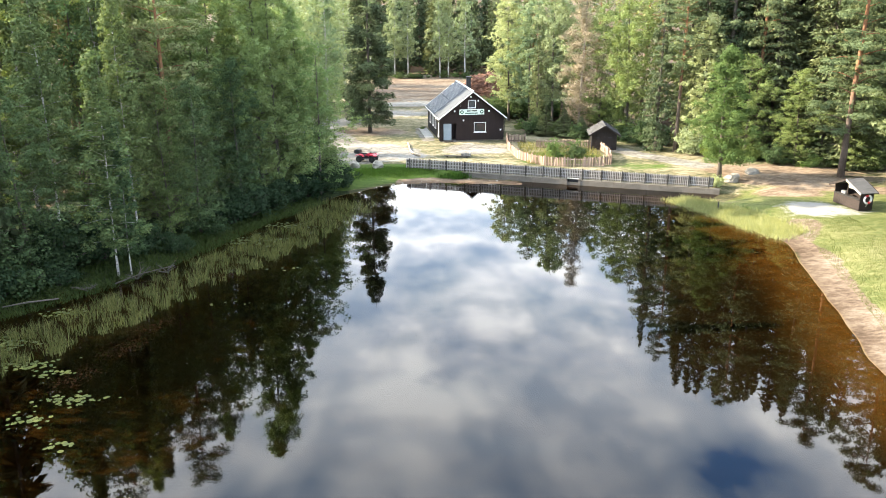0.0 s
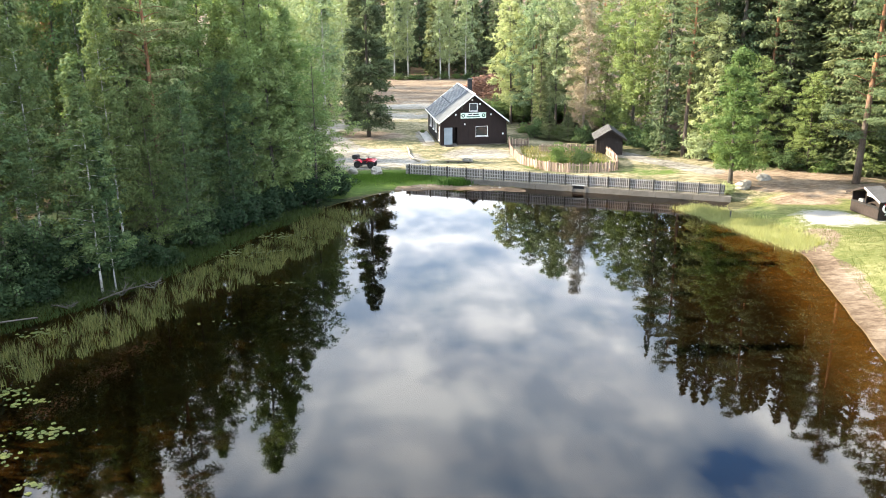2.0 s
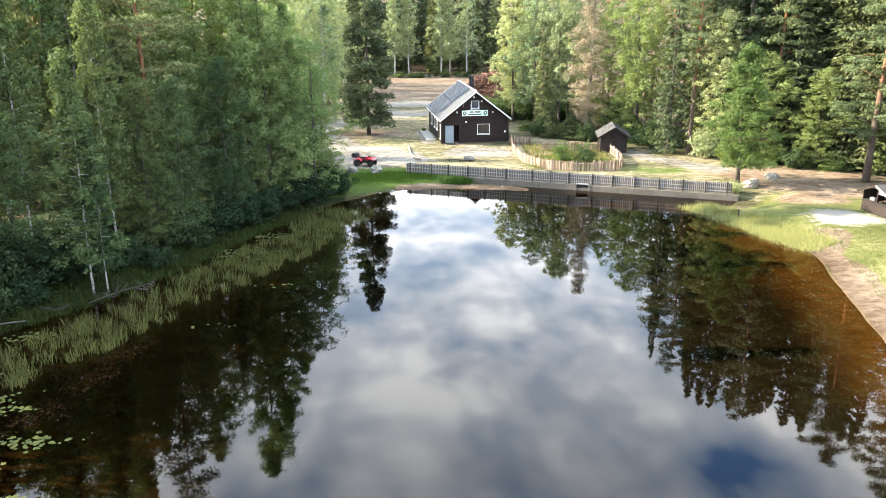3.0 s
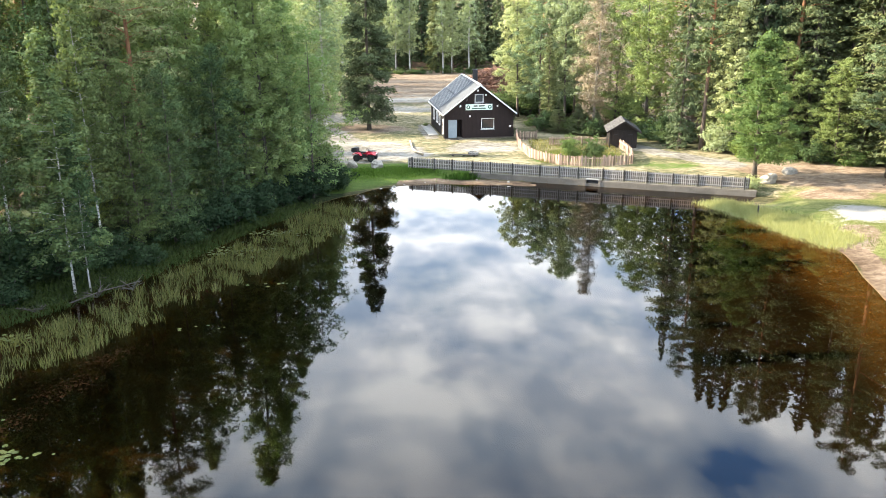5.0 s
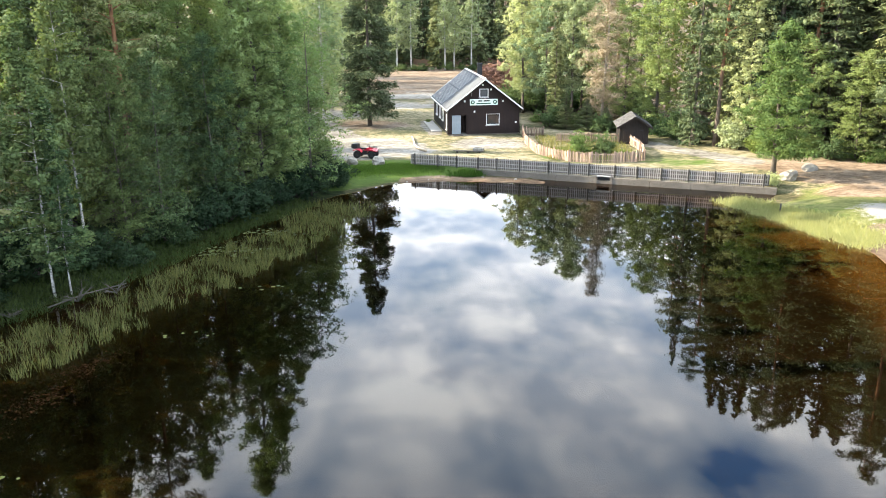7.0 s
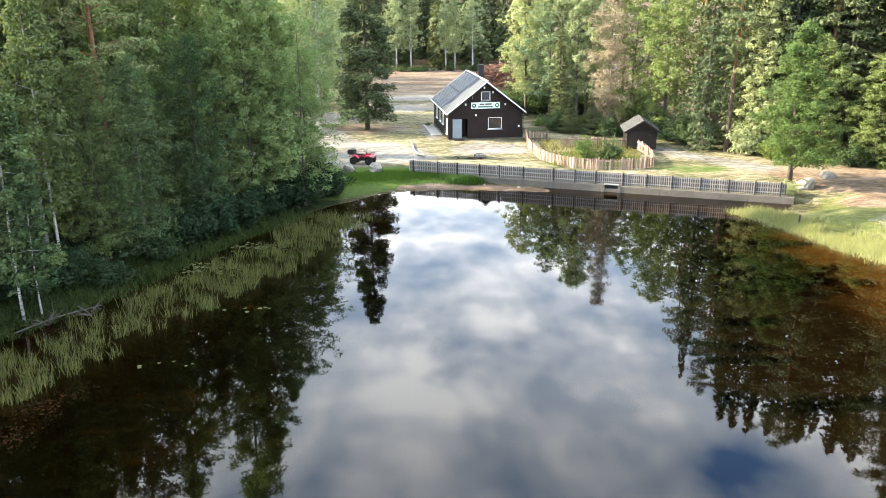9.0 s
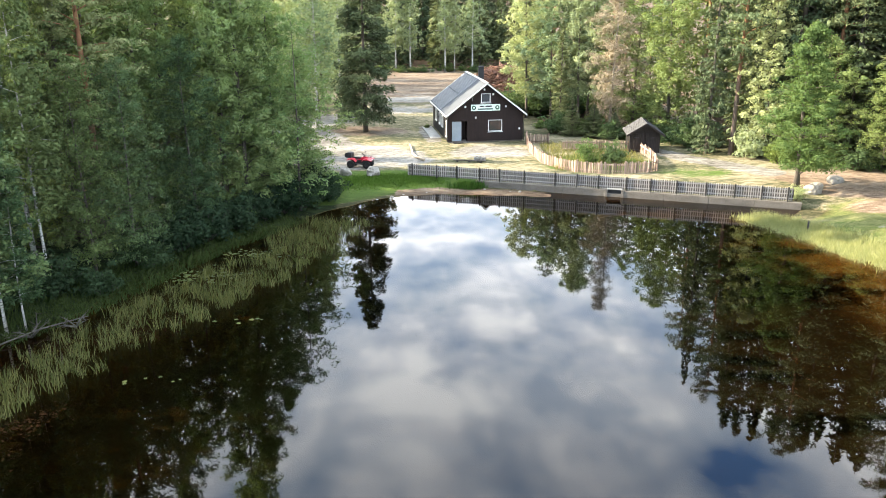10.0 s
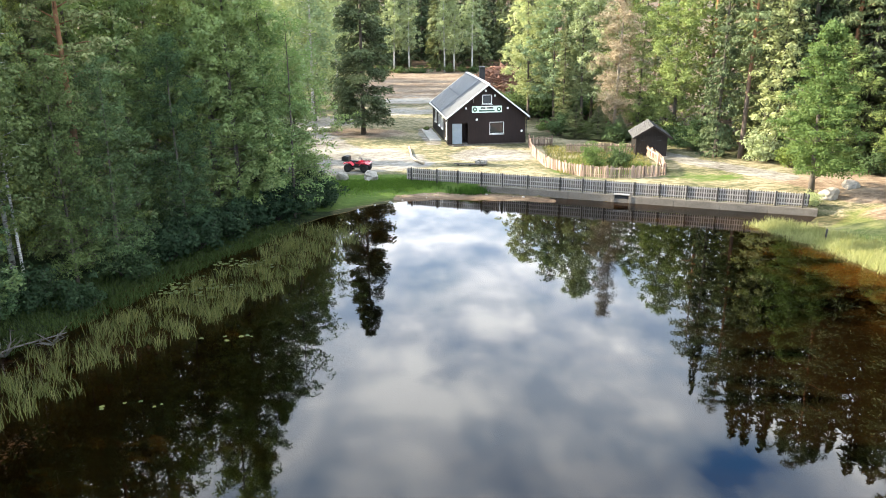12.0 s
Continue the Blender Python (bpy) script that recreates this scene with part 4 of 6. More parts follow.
# east of the house and along the beach
for kind, x, y, s, w in (
        ("aspen", 8.6, 104.0, 0.85, 1.0), ("aspen", 11.0, 101.0, 0.85, 0.95), ("aspen", 13.6, 99.0, 0.98, 1.0), ("spruce", 11.6, 98.2, 0.5, 0.5), ("aspen", 15.2, 102.5, 1.05, 1.0),
        ("dead_birch", 16.2, 95.0, 0.94, 1.15), ("alder", 21.2, 92.0, 1.05, 1.1), ("spruce", 22.2, 82.6, 0.98, 0.66), ("pine", 24.0, 81.6, 0.92, 0.85),
        ("alder", 19.0, 97.0, 0.9, 0.9), ("aspen", 26.2, 80.2, 0.75, 0.85), ("alder", 29.6, 77.4, 0.62, 0.8), ("spruce", 28.4, 80.6, 1.2, 1.15), ("pine", 31.0, 79.0, 1.1, 1.0), ("spruce", 32.4, 78.8, 1.2, 1.15), ("spruce", 26.4, 83.0, 1.1, 1.1), ("spruce", 37.6, 73.4, 1.12, 1.1), ("spruce", 30.0, 83.5, 1.2, 1.1),
        ("alder", 33.5, 75.0, 0.55, 0.75), ("spruce", 35.8, 77.0, 0.95, 1.0), ("low_pine", 35.2, 69.2, 1.0, 1.0), ("alder", 38.6, 73.0, 0.5, 0.8), ("pine", 40.0, 76.5, 1.0, 1.0),
        ("pine", 43.0, 70.5, 0.95, 1.0), ("low_pine", 37.2, 61.5, 1.0, 1.0), ("tall_spruce", 36.0, 75.6, 0.98, 1.1), ("tall_spruce", 35.6, 78.6, 1.02, 1.3), ("tall_spruce", 27.4, 85.0, 1.02, 1.1), ("tall_spruce", 33.6, 82.6, 1.05, 1.1), ("tall_spruce", 29.6, 87.0, 1.1, 1.15), ("tall_spruce", 35.8, 85.0, 1.1, 1.2), ("tall_spruce", 38.8, 81.4, 1.08, 1.2), ("tall_spruce", 41.6, 78.4, 1.08, 1.15), ("tall_spruce", 44.4, 80.5, 1.15, 1.2), ("tall_spruce", 37.2, 79.6, 1.0, 1.15), ("tall_spruce", 46.5, 74.5, 1.15, 1.2), ("tall_spruce", 34.6, 80.6, 0.98, 1.2), ("tall_spruce", 31.2, 82.0, 1.02, 1.25), ("tall_spruce", 40.4, 77.0, 1.0, 1.2), ("maple", 24.6, 69.6, 1.0, 1.0), ("yard_spruce", -8.6, 95.2, 0.98, 1.08)):
    plant(kind, x, y, s, w)
scatter([(8.6, 104), (11, 101), (13.6, 99), (15.2, 102.5), (17, 95.5), (21.2, 92), (24, 81.6), (26.2, 80.2), (28.5, 81), (31.5, 80), (35.8, 77), (40, 76.5), (43, 70.5)],
        ["deep_pine", "far_spruce", "deep_aspen", "deep_pine", "far_spruce", "deep_alder"], lambda x, y: max(104 - 0.9 * max(0, x - 16), 66) < y < max(104 - 0.9 * max(0, x - 16), 66) + 16, 4.6, 0.9, 1.15, 24, (8, 54, 60, 124))
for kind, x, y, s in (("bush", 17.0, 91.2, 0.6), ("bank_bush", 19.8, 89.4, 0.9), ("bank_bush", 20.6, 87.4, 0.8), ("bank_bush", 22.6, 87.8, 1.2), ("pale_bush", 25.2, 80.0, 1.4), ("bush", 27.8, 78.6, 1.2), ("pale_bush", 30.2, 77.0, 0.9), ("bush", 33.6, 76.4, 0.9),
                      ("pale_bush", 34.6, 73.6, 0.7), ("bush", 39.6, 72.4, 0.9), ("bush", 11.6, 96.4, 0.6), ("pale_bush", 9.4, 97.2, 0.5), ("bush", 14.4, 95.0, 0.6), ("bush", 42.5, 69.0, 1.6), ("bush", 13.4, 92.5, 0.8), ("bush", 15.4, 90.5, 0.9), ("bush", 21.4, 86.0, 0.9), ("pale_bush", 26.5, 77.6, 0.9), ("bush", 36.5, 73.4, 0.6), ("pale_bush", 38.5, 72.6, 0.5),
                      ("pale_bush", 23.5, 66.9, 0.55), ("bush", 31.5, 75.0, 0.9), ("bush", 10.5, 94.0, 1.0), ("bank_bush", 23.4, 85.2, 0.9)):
    plant(kind, x, y, s)
for kind, x, y, s, w in (("pale_bush", 11.3, 79.2, 1.0, 0.75), ("bush", 13.4, 79.2, 0.95, 0.72), ("bush", -2.4, 97.4, 0.2, 0.28), ("spruce", 14.0, 91.8, 0.15, 0.55), ("spruce", 12.0, 92.6, 0.17, 0.5), ("spruce", 15.8, 90.8, 0.12, 0.45)):
    plant(kind, x, y, s, w)
for k in range(14):
    plant("bush", 6.5 + k * 1.15, 105.5 - 0.55 * max(0, k - 5) + 2.2 * (k % 3), 1.1 + 0.25 * (k % 2), 1.5)
# undergrowth along the far edge of the clearing
edge_rng = np.random.default_rng(77)
for k in range(16):
    x = -17 + k * 1.6 + edge_rng.uniform(-0.6, 0.6)
    h = edge_rng.uniform(0.3, 0.8)
    plant("bush" if k % 3 else "pale_bush", x, 157.5 + edge_rng.uniform(0, 3), h, h * 1.3)

# ---- dam wall and its picket fence ----
def dam_y(x):
    return 70.72 - 0.325 * (x - 8.78)


DAM_TURN = math.degrees(math.atan(-0.325))
dam = thing("dam_wall", pose(8.78, 70.72, 0, 0, 0, DAM_TURN), "low weathered concrete dam wall with a sluice opening", "dam wall", kind="structure")
COS_DAM = math.cos(math.radians(DAM_TURN))


def along(x):
    """Place along the dam, in its own axis, of a plan x."""
    return (x - 8.78) / COS_DAM


def dam_parts():
    a0, s0, s1, a1 = along(1.9), along(11.18), along(12.1), along(23.5)
    for lo, hi in ((a0, s0), (s1, a1)):
        bm = bmesh.new()
        n = max(1, round((hi - lo) / 3.4))
        for k in range(n):
            w = (hi - lo) / n
            box(bm, (w - 0.012, 0.42, 1.35), pose(lo + w * (k + 0.5), 0.21, -0.19), 0.018)
        part("wall_section", bm, M_CONCRETE, dam)
    part("sill", boxed((s1 - s0, 0.42, 0.8), pose((s0 + s1) / 2, 0.21, -0.18)), M_CONCRETE, dam)
    # dark panel set in the opening in place of the shade inside
    part("sluice_back", boxed((s1 - s0, 0.04, 0.5), pose((s0 + s1) / 2, 0.38, 0.32)), M_SOOT, dam, "dark back of the sluice")
    part("lintel", boxed((s1 - s0 + 0.06, 0.46, 0.07), pose((s0 + s1) / 2, 0.2, 0.565)), M_SLAB, dam, "whitish worn slab over the sluice")
    for s in (s0 - 0.1, s1 + 0.1):
        part("jamb", boxed((0.2, 0.5, 1.4), pose(s, 0.2, -0.18), 0.02), M_CONCRETE, dam)


dam_parts()
POSTS = (-3.05, -1.14, 0.4, 2.12, 3.61, 5.39, 7.6, 9.12, 10.61, 12.5, 14.1, 15.8, 17.67, 19.46, 21.12, 22.7)


def build_dam_fence():
    f = thing("picket_fence", pose(8.78, 70.97, 0, 0, 0, DAM_TURN), "weathered grey picket fence with dark posts on the dam", "fence")
    rng = random.Random(3)
    me = bpy.data.meshes.new("picket")
    bm = prism([(-0.032, 0), (0.032, 0), (0.032, 0.86), (0.0, 0.91), (-0.032, 0.86)], 0.022)
    bm.to_mesh(me)
    bm.free()
    me.materials.append(M_GREYWOOD)
    # assumed second row of pickets, added to make the gaps dark
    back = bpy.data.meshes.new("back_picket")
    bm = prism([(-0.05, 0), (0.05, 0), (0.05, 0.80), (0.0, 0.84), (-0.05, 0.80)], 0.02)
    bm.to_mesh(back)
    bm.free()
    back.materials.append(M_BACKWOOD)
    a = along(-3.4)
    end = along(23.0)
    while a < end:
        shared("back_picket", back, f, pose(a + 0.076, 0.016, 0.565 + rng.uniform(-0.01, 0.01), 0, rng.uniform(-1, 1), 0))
        shared("picket", me, f, pose(a, -0.055, 0.56 + rng.uniform(-0.015, 0.015), 0, rng.uniform(-1.2, 1.2), 0))
        a += 0.152
    for lo, hi in zip((along(-3.4),) + tuple(along(x) for x in POSTS[1:-1]), tuple(along(x) for x in POSTS[1:-1]) + (end,)):
        for z in (0.72, 1.02, 1.32):
            part("rail", boxed((hi - lo - 0.004, 0.045, 0.07), pose((lo + hi) / 2, -0.01, z), 0.005), M_GREYWOOD, f)
    for x in POSTS:
        base = 0.45
        part("post", boxed((0.085, 0.085, 1.06), pose(along(x), -0.11, base + 0.53), 0.01), M_DARKPOST, f, "dark stained post")
        part("post_stay", boxed((0.06, 0.16, 0.05), pose(along(x), -0.02, base + 0.1), 0.005), M_DARKPOST, f)
    return f


build_dam_fence()


# ---- palisade garden ----
def build_palisade():
    f = thing("palisade", pose(12, 80, 0.45), "weathered pale wooden palisade of uneven pickets round a garden", "fence")
    rng = random.Random(8)
    widths = []
    for k in range(4):
        me = bpy.data.meshes.new("picket")
        w, h = 0.090 + 0.011 * k, 0.86 + 0.03 * k
        bm = prism([(-w / 2, 0), (w / 2, 0), (w / 2, h - 0.07), (0.01 * (k - 1), h), (-w / 2, h - 0.05)], 0.028)
        bm.to_mesh(me)
        bm.free()
        me.materials.append(M_PALEWOOD)
        widths.append(me)
    lines = ([(7.15, 89.4), (6.95, 84.0), (7.5, 79.4), (8.7, 77.2), (9.9, 76.0), (11.7, 75.25), (13.6, 75.1), (15.6, 75.7), (16.4, 76.3), (16.9, 80.0), (16.7, 84.0)],
             [(16.7, 84.2), (13.0, 84.9), (10.0, 84.9)], [(9.2, 88.4), (7.3, 88.4)])
    for pts in lines:
        for (ax, ay), (bx, by) in zip(pts, pts[1:]):
            d = math.hypot(bx - ax, by - ay)
            turn = math.degrees(math.atan2(by - ay, bx - ax))
            n = max(1, int(d / 0.148))
            for k in range(n):
                t = (k + 0.5) / n
                x, y = ax + (bx - ax) * t, ay + (by - ay) * t
                shared("picket", widths[rng.randrange(4)], f, pose(x - 12, y - 80, level(x, y) - 0.45 + rng.uniform(-0.04, 0.02), rng.uniform(-3, 3), rng.uniform(-2.5, 2.5), turn + rng.uniform(-4, 4)))
            q = pose((ax + bx) / 2 - 12, (ay + by) / 2 - 80, 0, 0, 0, turn)
            for z in (0.25, 0.75):
                part("rail", boxed((d, 0.05, 0.08), q @ pose(0, 0.055, z), 0.006), M_PALEWOOD, f)
            part("post", boxed((0.11, 0.11, 1.05), pose(ax - 12, ay - 80, 0.5) @ pose(0, 0, 0, 0, 0, turn) @ pose(0, 0.12, 0), 0.01), M_PALEWOOD, f)
    return f


build_palisade()


# ---- club house ----
def frame_bm(w, h, bar=0.09, depth=0.06):
    """A window frame in the plane across y, its outer size w by h, centred."""
    bm = bmesh.new()
    for sx in (-1, 1):
        box(bm, (bar, depth, h), pose(sx * (w - bar) / 2, 0, 0), 0.006)
    for sz in (-1, 1):
        box(bm, (w - 2 * bar, depth, bar), pose(0, 0, sz * (h - bar) / 2), 0.006)
    return bm


def window(parent, m, w, h, cross=0):
    """Frame, sill, pane and glazing bars, facing -y of the pose m."""
    fr = part("window", frame_bm(w, h), M_WHITE, parent, "white painted window frame")
    fr.matrix_basis = m
    part("pane", boxed((w - 0.15, 0.012, h - 0.15), pose(0, 0.035, 0), 0.0), M_GLASS, fr, "dark glass pane")
    part("sill", boxed((w + 0.08, 0.12, 0.04), pose(0, -0.04, -h / 2 - 0.02), 0.005), M_WHITE, fr)
    for k in range(cross):
        part("glazing_bar", boxed((0.035, 0.03, h - 0.18), pose((k + 1) * (w - 0.1) / (cross + 1) - (w - 0.1) / 2, 0.012, 0), 0.0), M_WHITE, fr)
    return fr


M_DOOR = surface("pale_grey_blue_door", (0.20, 0.24, 0.27), (0.28, 0.32, 0.35), 2.0, 0.5, 0, (1, 1, 1), 0.05)
M_SIGN = surface("white_green_sign", (0.60, 0.72, 0.62), (0.70, 0.80, 0.71), 1.5, 0.5, 0, (1, 1, 1), 0.02)
M_SIGN_GREEN = surface("sign_green", (0.035, 0.085, 0.06), (0.055, 0.115, 0.08), 3, 0.5, 0, (1, 1, 1), 0.02)
M_LAMPWHITE = surface("white_lamp_housing", (0.72, 0.72, 0.70), (0.85, 0.85, 0.83), 3, 0.4, 0, (1, 1, 1), 0.02)


def build_house():
    W, D, E, A = 7.25, 10.2, 2.62, 5.40
    h = thing("club_house", pose(-0.25, 88.9, 0.48, 0, 0, 8.6), "dark brown timber club house with grey gable roof and white trim", "house")
    # front wall, pieced round the porch recess and the window
    bm = bmesh.new()
    T = 0.16

    def slab(x0, x1, z0, z1, y=0.0):
        box(bm, (x1 - x0, T, z1 - z0), pose((x0 + x1) / 2, y + T / 2, (z0 + z1) / 2))

    slab(0, 0.36, 0.12, E)
    slab(0.36, 1.86, 2.0, E)
    slab(1.86, 3.86, 0.12, E)
    slab(3.86, 5.22, 0.12, 0.98)
    slab(3.86, 5.22, 2.08, E)
    slab(5.22, W, 0.12, E)
    part("front_wall", bm, M_CLAD, h)
    rise = (A - E) / (W / 2)
    gable = bmesh.new()
    for outline in ([(0, E), (3.14, E), (3.14, E + rise * 3.14)], [(3.14, E), (4.06, E), (4.06, 3.72), (3.14, 3.72)],
                    [(3.14, 4.56), (4.06, 4.56), (4.06, E + rise * (W - 4.06)), (W / 2, A), (3.14, E + rise * 3.14)], [(4.06, E), (W, E), (4.06, E + rise * (W - 4.06))]):
        piece = prism(outline, T, "Y", pose(0, -0.03, 0.004))
        me = bpy.data.meshes.new("tmp")
        piece.to_mesh(me)
        gable.from_mesh(me)
        piece.free()
        bpy.data.meshes.remove(me)
    part("gable_wall", gable, M_CLAD, h)
    part("side_wall", boxed((T, D - 2 * T, E), pose(T / 2, D / 2, E / 2 + 0.06)), M_CLAD, h)
    part("side_wall", boxed((T, D - 2 * T, E), pose(W - T / 2, D / 2, E / 2 + 0.06)), M_CLAD, h)
    part("back_wall", prism([(0, 0.12), (W, 0.12), (W, E), (W / 2, A), (0, E)], T, "Y", pose(0, D - T, 0)), M_CLAD, h)
    part("foundation", boxed((W - 0.06, D - 0.06, 0.5), pose(W / 2, D / 2, -0.13), 0.01), M_CONCRETE, h, "pale concrete foundation strip")
    part("loft_floor", boxed((W - 2 * T, D - 2 * T, 0.1), pose(W / 2, D / 2, E)), M_GREYWOOD, h)
    # porch recess with the door standing at its outer side
    for x in (0.36 - 0.03, 1.86 + 0.03):
        part("recess_side", boxed((0.06, 0.9, 1.98), pose(x, 0.62, 1.0)), M_CLAD, h)
    part("recess_back", boxed((1.6, 0.06, 2.0), pose(1.1, 1.1, 1.0)), M_CLAD, h)
    part("recess_ceiling", boxed((1.6, 0.95, 0.05), pose(1.1, 0.63, 2.03)), M_CLAD, h)
    door = part("door", boxed((0.90, 0.05, 1.86), pose(0.86, 0.10, 1.07), 0.01), M_DOOR, h, "pale grey-blue door")
    part("door_panel", boxed((0.62, 0.02, 0.75), pose(0.86, 0.068, 1.5), 0.006), M_DOOR, door)
    part("door_panel", boxed((0.62, 0.02, 0.55), pose(0.86, 0.068, 0.55), 0.006), M_DOOR, door)
    bm = bmesh.new()
    tube(bm, [(1.24, 0.02, 1.05), (1.14, 0.02, 1.05)], [0.014, 0.014], 6)
    part("door_handle", bm, M_STEEL, door, "steel door handle")
    part("door_mat", boxed((0.95, 0.55, 0.03), pose(0.95, -0.35, 0.06), 0.005), M_RUBBER, h, "dark door mat")
    part("door_step", boxed((1.6, 0.75, 0.16), pose(1.1, -0.2, -0.035), 0.02), M_CONCRETE, h)
    window(h, pose(4.54, 0.05, 1.53), 1.42, 1.16, 0)
    window(h, pose(3.60, 0.02, 4.14), 0.94, 0.90, 0)
    for y, w, z, hh in ((0.75, 0.5, 1.25, 1.5), (3.4, 1.0, 1.6, 1.1), (5.2, 1.0, 1.6, 1.1), (7.6, 1.1, 1.6, 1.1)):
        window(h, pose(-0.02, y, z, 0, 0, -90), w, hh, 1)
    for y in (2.0, 5.0, 8.0):
        window(h, pose(W + 0.02, y, 1.6, 0, 0, 90), 1.0, 1.1, 1)
    # roof
    slope = math.atan(rise)
    run = (W / 2 + 0.20) / math.cos(slope)
    for side in (-1, 1):
        m = pose(W / 2, D / 2 - 0.1, A + 0.13, 0, side * math.degrees(slope), 0)
        roof = part("roof_slope", boxed((run, D + 0.9, 0.10), m @ pose(side * run / 2, 0, 0), 0.01), M_ROOF, h, "grey weathered sheet roof")
        for k in range(13):
            y = -(D + 0.9) / 2 + 4.3 + k * 0.53
            if y > (D + 0.9) / 2 - 0.1:
                break
            for j in range(2):
                part("roof_strip", boxed((run / 2 - 0.14, 0.055, 0.03), m @ pose(side * run / 2 * (j + 0.5), y, 0.062), 0.004), M_ROOF_RIB, roof, "pale strip")
        part("bargeboard", boxed((run + 0.02, 0.05, 0.125), m @ pose(side * run / 2, -(D + 0.9) / 2 - 0.028, -0.005), 0.006), M_WHITE, h, "white bargeboard")
        part("bargeboard", boxed((run + 0.02, 0.05, 0.24), m @ pose(side * run / 2, (D + 0.9) / 2 + 0.028, -0.06), 0.006), M_WHITE, h)
        bm = bmesh.new()
        gx, gz = W / 2 + side * (W / 2 + 0.24), A + 0.13 - math.tan(slope) * (W / 2 + 0.20) - 0.06
        tube(bm, [(gx, -0.5, gz), (gx, D + 0.3, gz)], [0.07, 0.07], 8)
        part("gutter", bm, M_STEEL if side > 0 else M_WHITE, h)
        bm = bmesh.new()
        wx = W / 2 + side * (W / 2 + 0.06)
        tube(bm, [(gx, -0.2, gz - 0.04), (wx, -0.06, gz - 0.4), (wx, -0.06, 0.1)], [0.04, 0.04, 0.04], 8)
        part("downpipe", bm, M_BLACK, h, "dark downpipe")
    part("ridge_cap", boxed((0.34, D + 0.92, 0.05), pose(W / 2, D / 2 - 0.1, A + 0.19), 0.015), M_ROOF_RIB, h)
    chimney = part("chimney", boxed((0.48, 0.48, 1.75), pose(4.25, 5.7, 5.6), 0.02), M_SOOT, h, "black sheet-metal chimney")
    part("chimney_cap", boxed((0.6, 0.6, 0.06), pose(4.25, 5.7, 6.53), 0.01), M_SOOT, chimney)
    part("chimney_flashing", boxed((0.62, 0.62, 0.3), pose(4.25, 5.7, 4.95), 0.02), M_ROOF, chimney)
    # sign: pale board, a round emblem at each end and two lines that cannot be read
    board = part("sign", boxed((2.80, 0.04, 0.60), pose(3.58, -0.09, 3.26), 0.01), M_SIGN, h, "white and green name board")
    for x in (2.46, 4.70):
        bm = bmesh.new()
        bmesh.ops.create_cone(bm, cap_ends=True, segments=20, radius1=0.2, radius2=0.2, depth=0.02, matrix=pose(x, -0.118, 3.26, 90))
        part("emblem", bm, M_SIGN_GREEN, board, "round green emblem")
        bm = bmesh.new()
        bmesh.ops.create_cone(bm, cap_ends=True, segments=16, radius1=0.09, radius2=0.09, depth=0.02, matrix=pose(x, -0.124, 3.27, 90))
        part("emblem_centre", bm, M_SIGN, board)
    for x, w in ((3.22, 0.42), (3.86, 0.62)):
        part("text_bar", boxed((w, 0.012, 0.13), pose(x, -0.116, 3.38), 0.0), M_BLACK, board)
    part("text_bar", boxed((1.44, 0.012, 0.12), pose(3.56, -0.116, 3.13), 0.0), M_SIGN_GREEN, board)
    # wall lamps and vents
    for x, z in ((1.65, 3.38), (2.64, 2.34), (4.30, 4.48), (5.52, 3.33), (6.88, 1.2), (3.46, 4.93)):
        lamp = part("wall_lamp", boxed((0.17, 0.10, 0.19), pose(x, -0.085, z), 0.03), M_LAMPWHITE, h, "small white wall lamp")
        part("lamp_bracket", boxed((0.06, 0.04, 0.06), pose(x, -0.02, z - 0.05), 0.005), M_BLACK, lamp)
    bm = bmesh.new()
    tube(bm, [(2.35, -0.06, 4.3), (2.38, -0.25, 4.45), (2.3, -0.3, 4.2), (2.28, -0.3, 3.9)], [0.02, 0.02, 0.02, 0.02], 5)
    part("cable_bracket", bm, M_STEEL, h)
    return h


build_house()


def build_paving():
    p = thing("paving_slabs", pose(-0.25, 88.9, level(-1.6, 95.0), 0, 0, 8.6), "pale worn concrete slabs along the club house wall", "paving")
    for k in range(6):
        part("slab", boxed((1.05, 1.12, 0.10), pose(-0.78 + 0.015 * (k % 2), 3.1 + 1.14 * k, 0.03, 0.4 * (k % 3 - 1), 0.3 * (k % 2), 0.6 * (k % 3 - 1)), 0.015), M_SLAB, p)


build_paving()


